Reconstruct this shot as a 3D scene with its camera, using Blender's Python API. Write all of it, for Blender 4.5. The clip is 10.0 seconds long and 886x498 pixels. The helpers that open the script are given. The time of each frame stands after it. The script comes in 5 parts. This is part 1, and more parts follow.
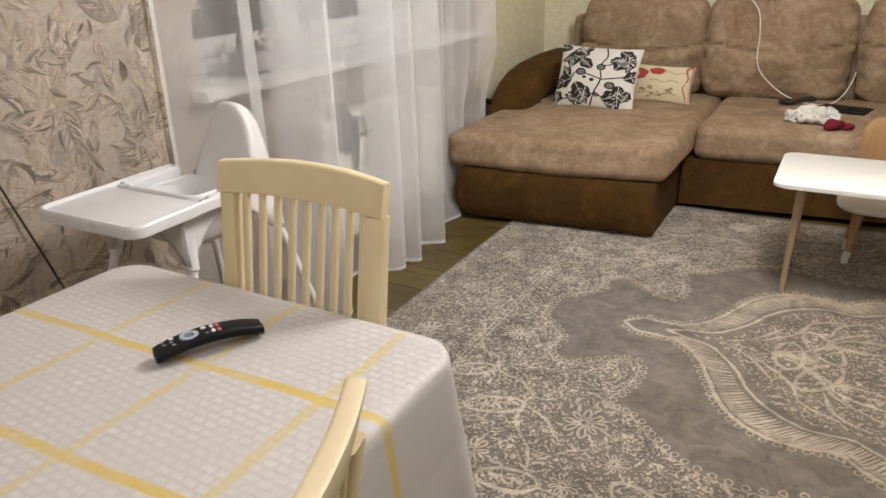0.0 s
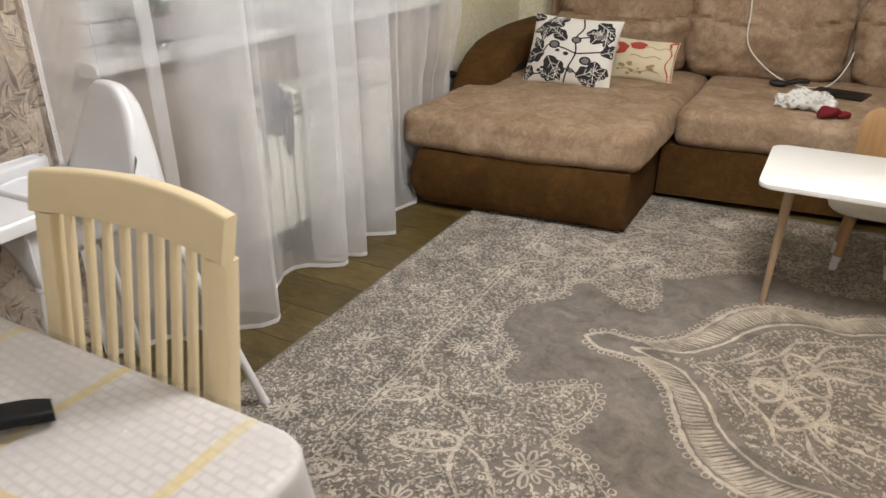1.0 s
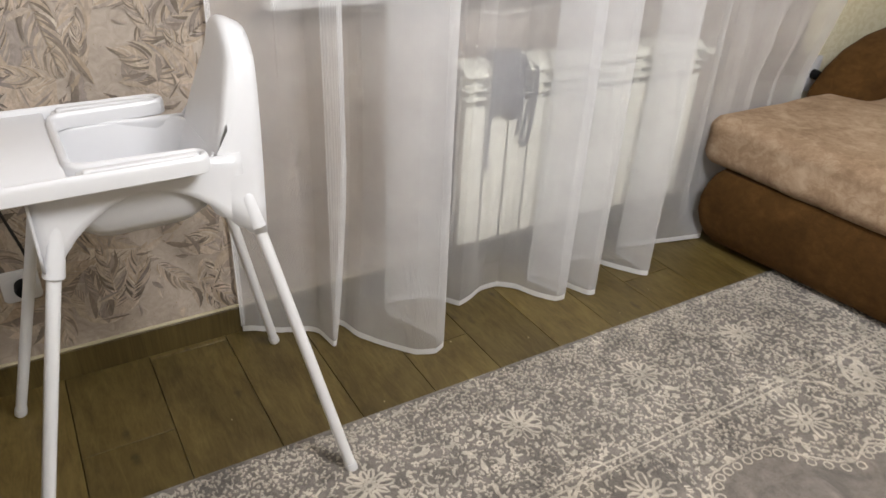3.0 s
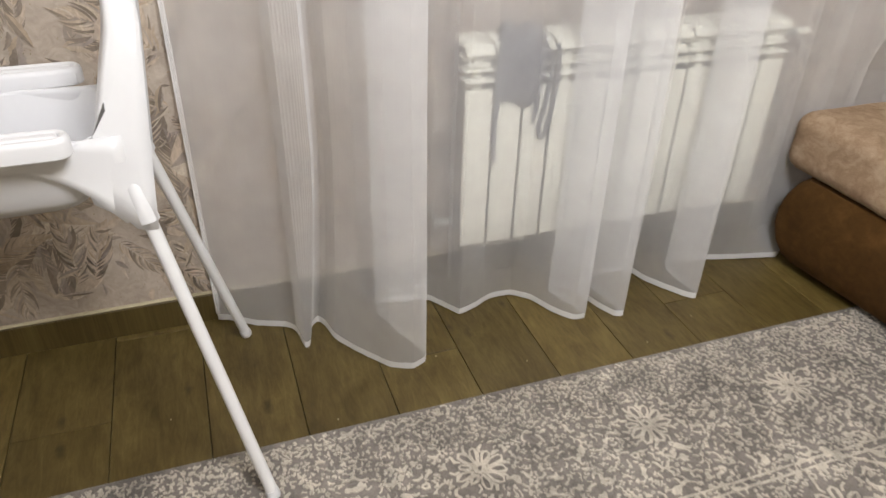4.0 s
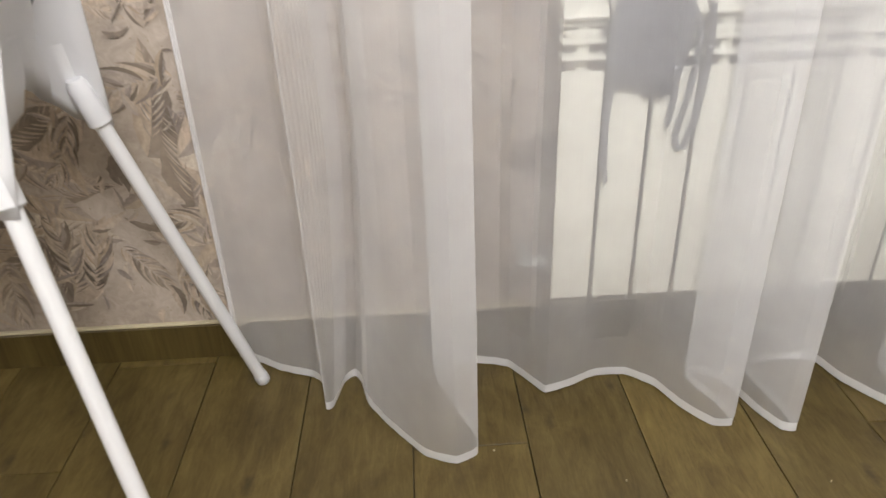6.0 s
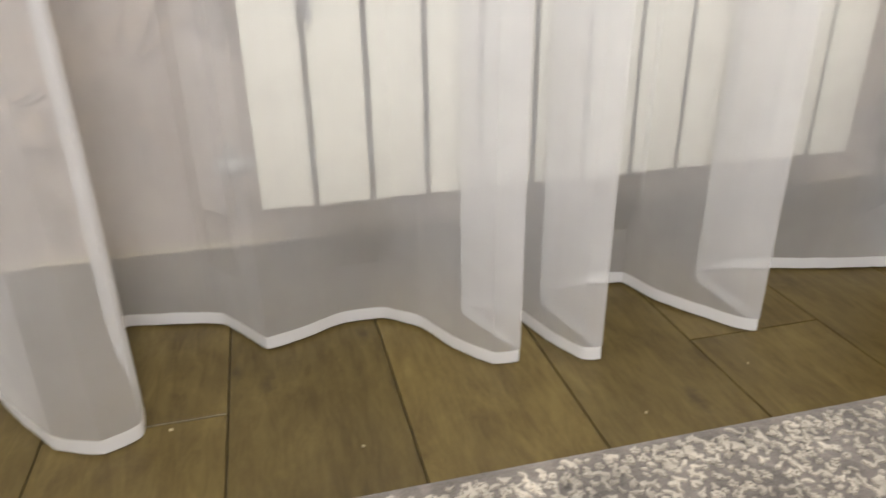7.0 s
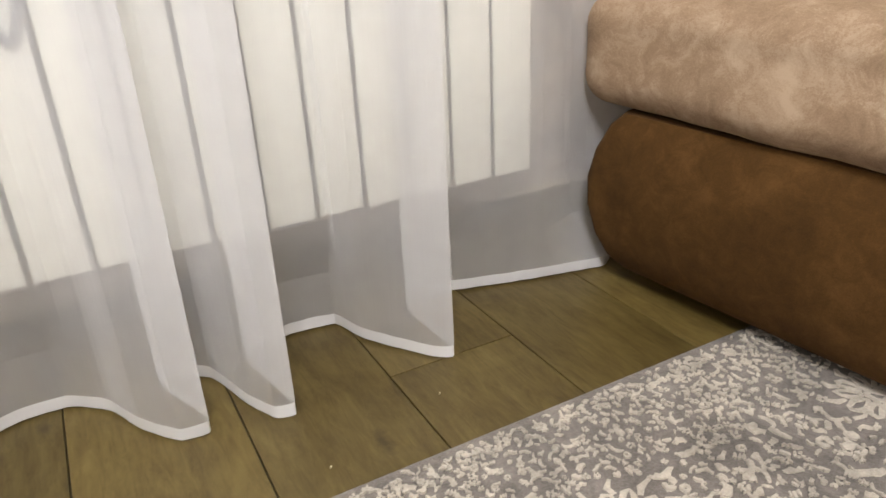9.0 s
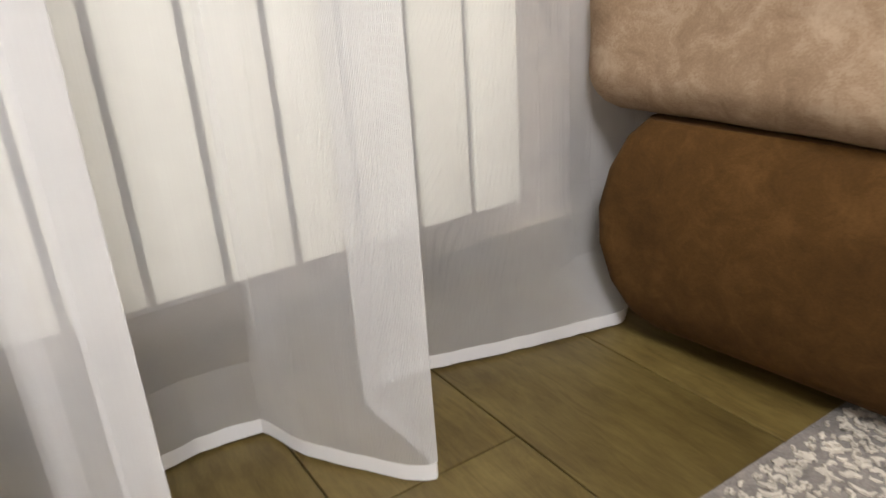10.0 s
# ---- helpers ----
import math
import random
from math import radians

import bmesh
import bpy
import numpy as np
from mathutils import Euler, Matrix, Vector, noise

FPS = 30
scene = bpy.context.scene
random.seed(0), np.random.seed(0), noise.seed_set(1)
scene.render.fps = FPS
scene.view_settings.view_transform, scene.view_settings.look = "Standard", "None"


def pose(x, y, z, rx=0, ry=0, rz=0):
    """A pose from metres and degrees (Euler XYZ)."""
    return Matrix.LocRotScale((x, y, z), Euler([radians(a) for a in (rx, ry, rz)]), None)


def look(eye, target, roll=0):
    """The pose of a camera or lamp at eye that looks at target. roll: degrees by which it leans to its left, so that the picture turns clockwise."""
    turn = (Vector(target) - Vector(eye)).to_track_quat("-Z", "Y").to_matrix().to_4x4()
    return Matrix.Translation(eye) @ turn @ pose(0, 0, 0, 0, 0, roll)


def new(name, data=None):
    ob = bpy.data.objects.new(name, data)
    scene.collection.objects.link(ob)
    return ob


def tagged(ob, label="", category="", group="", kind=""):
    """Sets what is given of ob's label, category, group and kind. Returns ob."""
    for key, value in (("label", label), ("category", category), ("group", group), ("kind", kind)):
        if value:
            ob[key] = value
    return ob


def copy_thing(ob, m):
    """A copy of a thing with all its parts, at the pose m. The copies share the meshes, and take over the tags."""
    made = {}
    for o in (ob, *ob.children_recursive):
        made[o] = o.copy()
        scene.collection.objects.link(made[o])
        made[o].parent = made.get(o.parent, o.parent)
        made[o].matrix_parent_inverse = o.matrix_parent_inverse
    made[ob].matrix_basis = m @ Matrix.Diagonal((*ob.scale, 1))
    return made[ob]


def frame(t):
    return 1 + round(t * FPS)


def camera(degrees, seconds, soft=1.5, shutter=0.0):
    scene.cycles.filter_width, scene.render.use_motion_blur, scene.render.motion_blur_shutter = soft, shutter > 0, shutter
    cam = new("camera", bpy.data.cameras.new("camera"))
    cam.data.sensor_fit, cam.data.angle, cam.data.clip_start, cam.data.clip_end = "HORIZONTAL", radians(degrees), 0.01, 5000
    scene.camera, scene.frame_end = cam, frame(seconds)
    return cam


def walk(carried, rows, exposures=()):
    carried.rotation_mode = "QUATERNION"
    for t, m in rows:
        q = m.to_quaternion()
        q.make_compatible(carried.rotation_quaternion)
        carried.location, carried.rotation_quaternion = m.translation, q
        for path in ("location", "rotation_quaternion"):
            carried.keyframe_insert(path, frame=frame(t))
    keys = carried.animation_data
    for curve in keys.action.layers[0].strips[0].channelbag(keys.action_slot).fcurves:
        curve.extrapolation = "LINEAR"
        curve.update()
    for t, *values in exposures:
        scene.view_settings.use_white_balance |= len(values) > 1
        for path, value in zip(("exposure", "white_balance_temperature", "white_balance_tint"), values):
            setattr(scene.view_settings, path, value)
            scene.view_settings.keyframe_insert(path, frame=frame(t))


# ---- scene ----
cam = camera(63.6, 10.0, shutter=0.25)
PATH = [
    (0, (-0.041, -0.003, 1.399), (-0.953, 1.602, 0.63), -1.6),
    (0.5, (-0.094, 0.199, 1.394), (-0.939, 1.817, 0.577), -1.1),
    (1, (-0.079, 0.414, 1.38), (-0.94, 2.001, 0.519), -0.0),
    (1.5, (-0.05, 0.674, 1.375), (-1.0, 2.197, 0.495), 1.6),
    (2, (-0.125, 0.879, 1.33), (-1.253, 2.265, 0.431), 2.5),
    (2.5, (-0.259, 1.031, 1.307), (-1.601, 2.171, 0.358), 2.6),
    (2.7, (-0.282, 1.096, 1.308), (-1.678, 2.148, 0.337), 2.9),
    (3.8, (-0.308, 1.658, 1.252), (-1.888, 2.281, 0.196), 1.6),
    (4, (-0.378, 1.706, 1.252), (-1.959, 2.279, 0.17), 1.4),
    (4.5, (-0.474, 1.819, 1.252), (-2.104, 2.206, 0.159), 0.4),
    (5, (-0.52, 2.004, 1.236), (-2.187, 2.177, 0.146), -0.5),
    (5.2, (-0.541, 2.027, 1.217), (-2.219, 2.153, 0.136), -0.4),
    (6.3, (-0.862, 2.128, 0.794), (-2.631, 2.216, -0.136), -2.2),
    (6.5, (-0.917, 2.2, 0.673), (-2.709, 2.383, -0.197), -1.9),
    (6.8, (-0.958, 2.286, 0.587), (-2.723, 2.607, -0.297), -1.0),
    (7, (-0.97, 2.336, 0.557), (-2.731, 2.77, -0.286), -0.9),
    (7.5, (-0.943, 2.416, 0.579), (-2.652, 3.042, -0.249), -0.9),
    (8, (-0.918, 2.441, 0.585), (-2.568, 3.207, -0.245), -0.8),
    (8.5, (-0.912, 2.473, 0.591), (-2.544, 3.275, -0.243), -1.8),
    (9, (-0.923, 2.56, 0.608), (-2.529, 3.402, -0.236), -2.8),
    (9.5, (-1.029, 2.614, 0.58), (-2.599, 3.531, -0.254), -3.2),
    (10, (-1.212, 2.694, 0.498), (-2.783, 3.678, -0.254), -4.0),
]
EXPOSURES = [(0, -0.80, 6550, 10.5), (1, -0.77, 6350, 9.5), (2.5, -0.68, 6150, 9), (4, -0.56, 6250, 9), (5.2, -0.58, 6250, 9), (6.5, -0.30, 6250, 9), (7.5, -0.27, 6250, 9), (8.5, -0.19, 6300, 10), (10, -0.10, 6250, 10)]
walk(cam, [(t, look(eye, target, roll)) for t, eye, target, roll in PATH], EXPOSURES)

# ---- light ----
world = bpy.data.worlds.new("night")
scene.world = world
world.use_nodes = True
world.node_tree.nodes["Background"].inputs[0].default_value = (0.006, 0.008, 0.014, 1)
world.node_tree.nodes["Background"].inputs[1].default_value = 1.0


def globe_light(name, at, radius, watts, colour):
    data = bpy.data.lights.new(name, "POINT")
    data.shadow_soft_size, data.energy, data.color = radius, watts, colour
    ob = new(name, data)
    ob.matrix_world = pose(*at)
    return ob


LAMP = (-0.10, 2.30, 2.26)
globe_light("ceiling_lamp_light", LAMP, 0.32, 226, (1.0, 0.965, 0.94))
globe_light("hall_lamp_light", (-0.2, -0.85, 2.35), 0.18, 68, (1.0, 0.965, 0.94))


# ---- materials ----
class Nodes:
    """A short way to write node trees."""

    def __init__(self, name):
        self.mat = bpy.data.materials.new(name)
        self.mat.use_nodes = True
        self.t = self.mat.node_tree
        self.t.nodes.clear()
        self.out = self.t.nodes.new("ShaderNodeOutputMaterial")
        self.coord = self.t.nodes.new("ShaderNodeTexCoord")

    def add(self, kind, props=None, **ins):
        n = self.t.nodes.new("ShaderNode" + kind)
        props = props or {}
        if "data_type" in props:
            n.data_type = props["data_type"]
        if "blend_type" in props:
            n.blend_type = props["blend_type"]
        if "operation" in props:
            n.operation = props["operation"]
        if "feature" in props:
            n.feature = props["feature"]
        if "offset" in props:
            n.offset = props["offset"]
        for k, v in ins.items():
            self.put(n.inputs[k.replace("_", " ")], v)
        return n

    def put(self, socket, v):
        if isinstance(v, bpy.types.NodeSocket):
            self.t.links.new(v, socket)
        elif isinstance(v, (tuple, list)) and len(v) == 3 and len(socket.default_value) == 4:
            socket.default_value = (*v, 1)
        else:
            socket.default_value = v

    def mapped(self, scale=(1, 1, 1), rot=(0, 0, 0), source="Object"):
        m = self.add("Mapping")
        self.put(m.inputs["Vector"], self.coord.outputs[source])
        m.inputs["Scale"].default_value = scale
        m.inputs["Rotation"].default_value = rot
        return m.outputs[0]

    def noise(self, scale, detail=4, rough=0.6, vec=None, dist=0.0):
        n = self.add("TexNoise", Scale=scale, Detail=detail, Roughness=rough, Distortion=dist)
        self.put(n.inputs["Vector"], vec if vec is not None else self.coord.outputs["Object"])
        return n.outputs["Fac"]

    def ramp(self, fac, stops):
        n = self.add("ValToRGB")
        cr = n.color_ramp
        while len(cr.elements) < len(stops):
            cr.elements.new(0.5)
        for e, (p, c) in zip(cr.elements, stops):
            e.position = p
            e.color = (*c, 1) if isinstance(c, tuple) else (c, c, c, 1)
        self.put(n.inputs[0], fac)
        return n.outputs[0]

    def mix(self, fac, a, b, kind="MIX"):
        n = self.add("Mix", {"data_type": "RGBA", "blend_type": kind})
        self.put(n.inputs[0], fac)
        self.put(n.inputs[6], a)
        self.put(n.inputs[7], b)
        return n.outputs[2]

    def maths(self, op, a, b=0.0):
        n = self.add("Math", {"operation": op})
        self.put(n.inputs[0], a)
        self.put(n.inputs[1], b)
        return n.outputs[0]

    def bump(self, height, strength=0.3, distance=0.002, normal=None):
        n = self.add("Bump", Strength=strength, Distance=distance, Height=height)
        if normal is not None:
            self.put(n.inputs["Normal"], normal)
        return n.outputs[0]

    def shade(self, colour, rough=0.5, normal=None, **more):
        b = self.add("BsdfPrincipled")
        self.put(b.inputs["Base Color"], colour)
        self.put(b.inputs["Roughness"], rough)
        if normal is not None:
            self.put(b.inputs["Normal"], normal)
        for k, v in more.items():
            self.put(b.inputs[k.replace("_", " ")], v)
        self.put(self.out.inputs[0], b.outputs[0])
        self.bsdf = b
        return self.mat


def simple(name, colour, rough=0.5, spread=0.12, grain=60, coarse=4, bump=0.1, **more):
    """A plain surface with two scales of faint variation."""
    n = Nodes(name)
    c = Vector(colour)
    fine, wide = n.noise(grain, 5), n.noise(coarse, 3)
    both = n.maths("ADD", n.maths("MULTIPLY", fine, 0.5), n.maths("MULTIPLY", wide, 0.5))
    col = n.ramp(both, [(0.3, tuple(c * (1 - spread))), (0.7, tuple(c * (1 + spread)))])
    r = n.add("MapRange", To_Min=max(rough - 0.06, 0.02), To_Max=min(rough + 0.08, 1))
    n.put(r.inputs[0], wide)
    return n.shade(col, r.outputs[0], n.bump(fine, bump, 0.001), **more)


def suede(name, low, mid, high, spread=0.11, sheen=0.3):
    """Brushed microfibre: nap that lies both ways in cloudy patches."""
    n = Nodes(name)
    cloud = n.noise(6.5, 6, 0.62, dist=0.7)
    nap = n.noise(28, 6, 0.72, dist=0.8)
    fine = n.noise(420, 2, 0.6)
    f = n.maths("ADD", n.maths("MULTIPLY", cloud, 0.46), n.maths("MULTIPLY", nap, 0.40))
    f = n.maths("ADD", f, n.maths("MULTIPLY", fine, 0.15))
    col = n.ramp(f, [(0.5 - spread, low), (0.5, mid), (0.5 + spread, high)])
    bumpy = n.bump(n.maths("ADD", n.maths("MULTIPLY", nap, 0.5), n.maths("MULTIPLY", fine, 0.5)), 0.35, 0.0015)
    return n.shade(col, 0.92, bumpy, Sheen_Weight=sheen, Sheen_Roughness=0.45, Sheen_Tint=high, Specular_IOR_Level=0.2)


SUEDE_SEAT = suede("suede_tan", (0.216, 0.143, 0.087), (0.308, 0.212, 0.136), (0.430, 0.320, 0.222))
SUEDE_BASE = suede("suede_brown", (0.046, 0.0205, 0.0044), (0.074, 0.0345, 0.0078), (0.112, 0.055, 0.0150), 0.14, 0.05)
WHITE_PLASTIC = simple("white_plastic", (0.70, 0.70, 0.72), 0.28, 0.02, 30, 3, 0.02)
TUBE_WHITE = simple("white_enamel_tube", (0.74, 0.74, 0.75), 0.3, 0.03, 40, 4, 0.03)
CREAM = simple("cream_lacquer", (0.72, 0.60, 0.385), 0.38, 0.05, 25, 3, 0.05)
WHITE_TOP = simple("white_board", (0.80, 0.79, 0.75), 0.32, 0.03, 30, 3, 0.03)
SILL_WHITE = simple("sill_plastic", (0.78, 0.78, 0.77), 0.35, 0.03, 30, 3, 0.03)
RADIATOR_WHITE = simple("radiator_enamel", (0.80, 0.79, 0.70), 0.32, 0.02, 30, 3, 0.02)
# enamel darkened: the shade behind and between the sections is in its colour
RADIATOR_SHADE = simple("radiator_gap_shade", (0.30, 0.30, 0.28), 0.5, 0.05, 30, 3, 0.02)
CHROME = simple("nickel_valve", (0.6, 0.6, 0.58), 0.25, 0.05, 60, 5, 0.02, Metallic=1.0)
BLACK = simple("black_plastic", (0.006, 0.006, 0.007), 0.5, 0.2, 80, 5, 0.05, Specular_IOR_Level=0.22)
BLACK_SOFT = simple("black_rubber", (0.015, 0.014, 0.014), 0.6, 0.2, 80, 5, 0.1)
BUTTON_WHITE = simple("button_white", (0.7, 0.72, 0.75), 0.4, 0.02)
BUTTON_GREY = simple("button_grey", (0.16, 0.18, 0.22), 0.35, 0.05)
BUTTON_PALE = simple("button_blue_grey", (0.34, 0.39, 0.47), 0.35, 0.05)
BUTTON_RED = simple("button_red", (0.6, 0.12, 0.12), 0.4, 0.05)
GREY_CLOTH = simple("grey_knit", (0.16, 0.16, 0.175), 0.95, 0.25, 300, 12, 0.4)
RED_CLOTH = simple("red_cloth", (0.16, 0.006, 0.012), 0.9, 0.2, 250, 15, 0.3)
CABLE_WHITE = simple("white_cable", (0.78, 0.76, 0.70), 0.4, 0.02)
CEILING_PAINT = simple("ceiling_paint", (0.80, 0.79, 0.76), 0.9, 0.02, 40, 2, 0.1)
PLAIN_WALL = simple("plain_wall", (0.62, 0.56, 0.42), 0.85, 0.04, 90, 3, 0.2)
PUTTY = simple("grout_line", (0.50, 0.44, 0.30), 0.85, 0.1, 60, 6, 0.2)
GROUT = simple("grout", (0.04, 0.031, 0.02), 0.9, 0.2, 90, 6, 0.3)
DARK_GLASS_BACK = simple("night_outside", (0.02, 0.025, 0.04), 0.9, 0.3, 5, 1, 0.0)
POT = simple("terracotta_glaze", (0.36, 0.33, 0.33), 0.4, 0.1)
LEAF_GREEN = simple("houseplant_green", (0.055, 0.10, 0.05), 0.5, 0.3)
PETAL_PINK = simple("petal_pink", (0.50, 0.20, 0.20), 0.6, 0.25)


def wood(name, dark, light, along=0, rough=0.45, scale=14):
    """Wood grain that runs along one local axis."""
    n = Nodes(name)
    s = [scale, scale, scale]
    s[along] = scale * 0.07
    info = n.add("ObjectInfo")
    shift = n.add("VectorMath", {"operation": "ADD"})
    n.put(shift.inputs[0], n.mapped(tuple(s)))
    mul = n.add("VectorMath", {"operation": "SCALE"})
    mul.inputs[0].default_value = (37, 21, 53)
    n.put(mul.inputs["Scale"], info.outputs["Random"])
    n.put(shift.inputs[1], mul.outputs[0])
    grain = n.noise(1.6, 6, 0.65, shift.outputs[0], 0.8)
    col = n.ramp(grain, [(0.3, dark), (0.7, light)])
    return n.shade(col, rough, n.bump(grain, 0.12, 0.001))


BEECH = wood("beech_wood", (0.33, 0.225, 0.14), (0.43, 0.31, 0.20), 2)
OAK = wood("honey_wood", (0.30, 0.165, 0.07), (0.42, 0.25, 0.115), 2)


def plank_material():
    """Glazed tile printed as oak boards, grain along x, with knots and a tone of its own for each piece."""
    n = Nodes("wood_tile")
    info = n.add("ObjectInfo")
    mul = n.add("VectorMath", {"operation": "SCALE"})
    mul.inputs[0].default_value = (17, 41, 5)
    n.put(mul.inputs["Scale"], info.outputs["Random"])

    def moved(scale):
        a = n.add("VectorMath", {"operation": "ADD"})
        n.put(a.inputs[0], n.mapped(scale))
        n.put(a.inputs[1], mul.outputs[0])
        return a.outputs[0]

    grain = n.noise(1.0, 8, 0.74, moved((11, 62, 1)), 1.1)
    wave = n.noise(1.0, 5, 0.62, moved((3.4, 13, 1)), 2.2)
    cloud = n.noise(1.0, 6, 0.68, moved((7, 11, 1)), 0.6)
    vor = n.add("TexVoronoi", {"feature": "F1"}, Scale=1.0)
    n.put(vor.inputs["Vector"], moved((3.4, 9.0, 1)))
    knot = n.ramp(n.maths("ADD", vor.outputs["Distance"], n.maths("MULTIPLY", n.noise(60, 3), 0.16)), [(0.10, 1.0), (0.19, 0.0)])
    f = n.maths("ADD", n.maths("MULTIPLY", grain, 0.36), n.maths("MULTIPLY", wave, 0.30))
    f = n.maths("ADD", f, n.maths("MULTIPLY", cloud, 0.34))
    col = n.ramp(f, [(0.36, (0.048, 0.031, 0.0078)), (0.46, (0.089, 0.061, 0.0165)), (0.55, (0.126, 0.090, 0.027)), (0.65, (0.172, 0.127, 0.043))])
    col = n.mix(n.maths("MULTIPLY", knot, 0.7), col, (0.022, 0.014, 0.006))
    tone = n.add("MapRange", To_Min=0.78, To_Max=1.16)
    n.put(tone.inputs[0], info.outputs["Random"])
    grey = n.add("CombineColor")
    for i in range(3):
        n.put(grey.inputs[i], tone.outputs[0])
    col = n.mix(1.0, col, grey.outputs[0], "MULTIPLY")
    return n.shade(col, n.ramp(grain, [(0.3, 0.5), (0.7, 0.36)]), n.bump(f, 0.25, 0.0015))


PLANK = plank_material()


def wallpaper_base():
    n = Nodes("botanical_wallpaper")
    a, b = n.noise(3.2, 5, 0.6, dist=0.8), n.noise(26, 5, 0.65, dist=1.5)
    f = n.maths("ADD", n.maths("MULTIPLY", a, 0.6), n.maths("MULTIPLY", b, 0.4))
    col = n.ramp(f, [(0.35, (0.29, 0.24, 0.195)), (0.5, (0.43, 0.365, 0.305)), (0.65, (0.55, 0.488, 0.422))])
    spark = n.ramp(n.noise(210, 1, 0.5), [(0.755, 0.0), (0.77, 1.0)])
    return n.shade(n.mix(spark, col, (0.75, 0.62, 0.38)), n.ramp(spark, [(0, 0.72), (1, 0.25)]), n.bump(b, 0.2, 0.0015), Metallic=n.maths("MULTIPLY", spark, 0.7))


def wallpaper_leaf():
    """Printed leaves: each one of its own muted tone, streaked along its length."""
    n = Nodes("botanical_print")
    geo = n.add("NewGeometry")
    tone = n.ramp(geo.outputs["Random Per Island"], [
        (0.0, (0.085, 0.066, 0.050)), (0.14, (0.155, 0.125, 0.102)), (0.29, (0.25, 0.215, 0.20)), (0.42, (0.37, 0.318, 0.28)),
        (0.56, (0.42, 0.342, 0.275)), (0.7, (0.50, 0.41, 0.33)), (0.85, (0.35, 0.272, 0.195)), (1.0, (0.56, 0.49, 0.41))])
    streak = n.noise(1.0, 5, 0.7, n.mapped((30, 46, 30), (0.6, 0.2, 0.3)), 1.6)
    wide = n.noise(9, 4, 0.6)
    col = n.mix(0.7, tone, n.ramp(streak, [(0.3, 0.28), (0.7, 0.80)]), "OVERLAY")
    col = n.mix(n.ramp(wide, [(0.35, 0.0), (0.75, 0.65)]), col, (0.42, 0.345, 0.265))
    return n.shade(col, 0.68, n.bump(streak, 0.12, 0.001))


WALLPAPER, WALL_PRINT = wallpaper_base(), wallpaper_leaf()


def pale_wallpaper():
    n = Nodes("pale_damask")
    a = n.noise(22, 3, 0.5, dist=2.2)
    b = n.noise(120, 3)
    col = n.mix(n.ramp(a, [(0.47, 0.0), (0.53, 1.0)]), (0.70, 0.64, 0.43), (0.79, 0.74, 0.55))
    return n.shade(n.mix(0.1, col, b), 0.7, n.bump(a, 0.3, 0.0015))


PALE_PAPER = pale_wallpaper()


def curtain_material(name, fac):
    """Sheer voile: open weave that lets part of the light straight through."""
    n = Nodes(name)
    slub = n.noise(1.0, 4, 0.6, n.mapped((900, 900, 5)))
    cloud = n.noise(6, 3)
    dif = n.add("BsdfDiffuse", Color=(0.97, 0.97, 0.985))
    tra = n.add("BsdfTranslucent", Color=(0.92, 0.92, 0.94))
    body = n.add("MixShader", Fac=0.34)
    n.put(body.inputs[1], dif.outputs[0])
    n.put(body.inputs[2], tra.outputs[0])
    clear = n.add("BsdfTransparent")
    mixer = n.add("MixShader")
    f = n.maths("ADD", fac - 0.10, n.maths("ADD", n.maths("MULTIPLY", slub, 0.04), n.maths("MULTIPLY", cloud, 0.14)))
    n.put(mixer.inputs[0], f)
    n.put(mixer.inputs[1], clear.outputs[0])
    n.put(mixer.inputs[2], body.outputs[0])
    n.put(n.out.inputs[0], mixer.outputs[0])
    return n.mat


VOILE = curtain_material("white_voile", 0.39)
VOILE_HEM = curtain_material("voile_hem", 0.88)


def film_material():
    n = Nodes("clear_film")
    g = n.add("BsdfGlossy", Color=(1, 1, 1), Roughness=0.16)
    n.put(g.inputs["Normal"], n.bump(n.noise(19, 5, 0.62, dist=1.6), 0.85, 0.012))
    clear = n.add("BsdfTransparent", Color=(0.97, 0.97, 0.97))
    lw = n.add("LayerWeight", Blend=0.5)
    m = n.add("MixShader")
    n.put(m.inputs[0], n.maths("ADD", n.maths("MULTIPLY", n.maths("POWER", lw.outputs["Facing"], 4.0), 0.28), 0.045))
    n.put(m.inputs[1], clear.outputs[0])
    n.put(m.inputs[2], g.outputs[0])
    n.put(n.out.inputs[0], m.outputs[0])
    return n.mat


FILM = film_material()


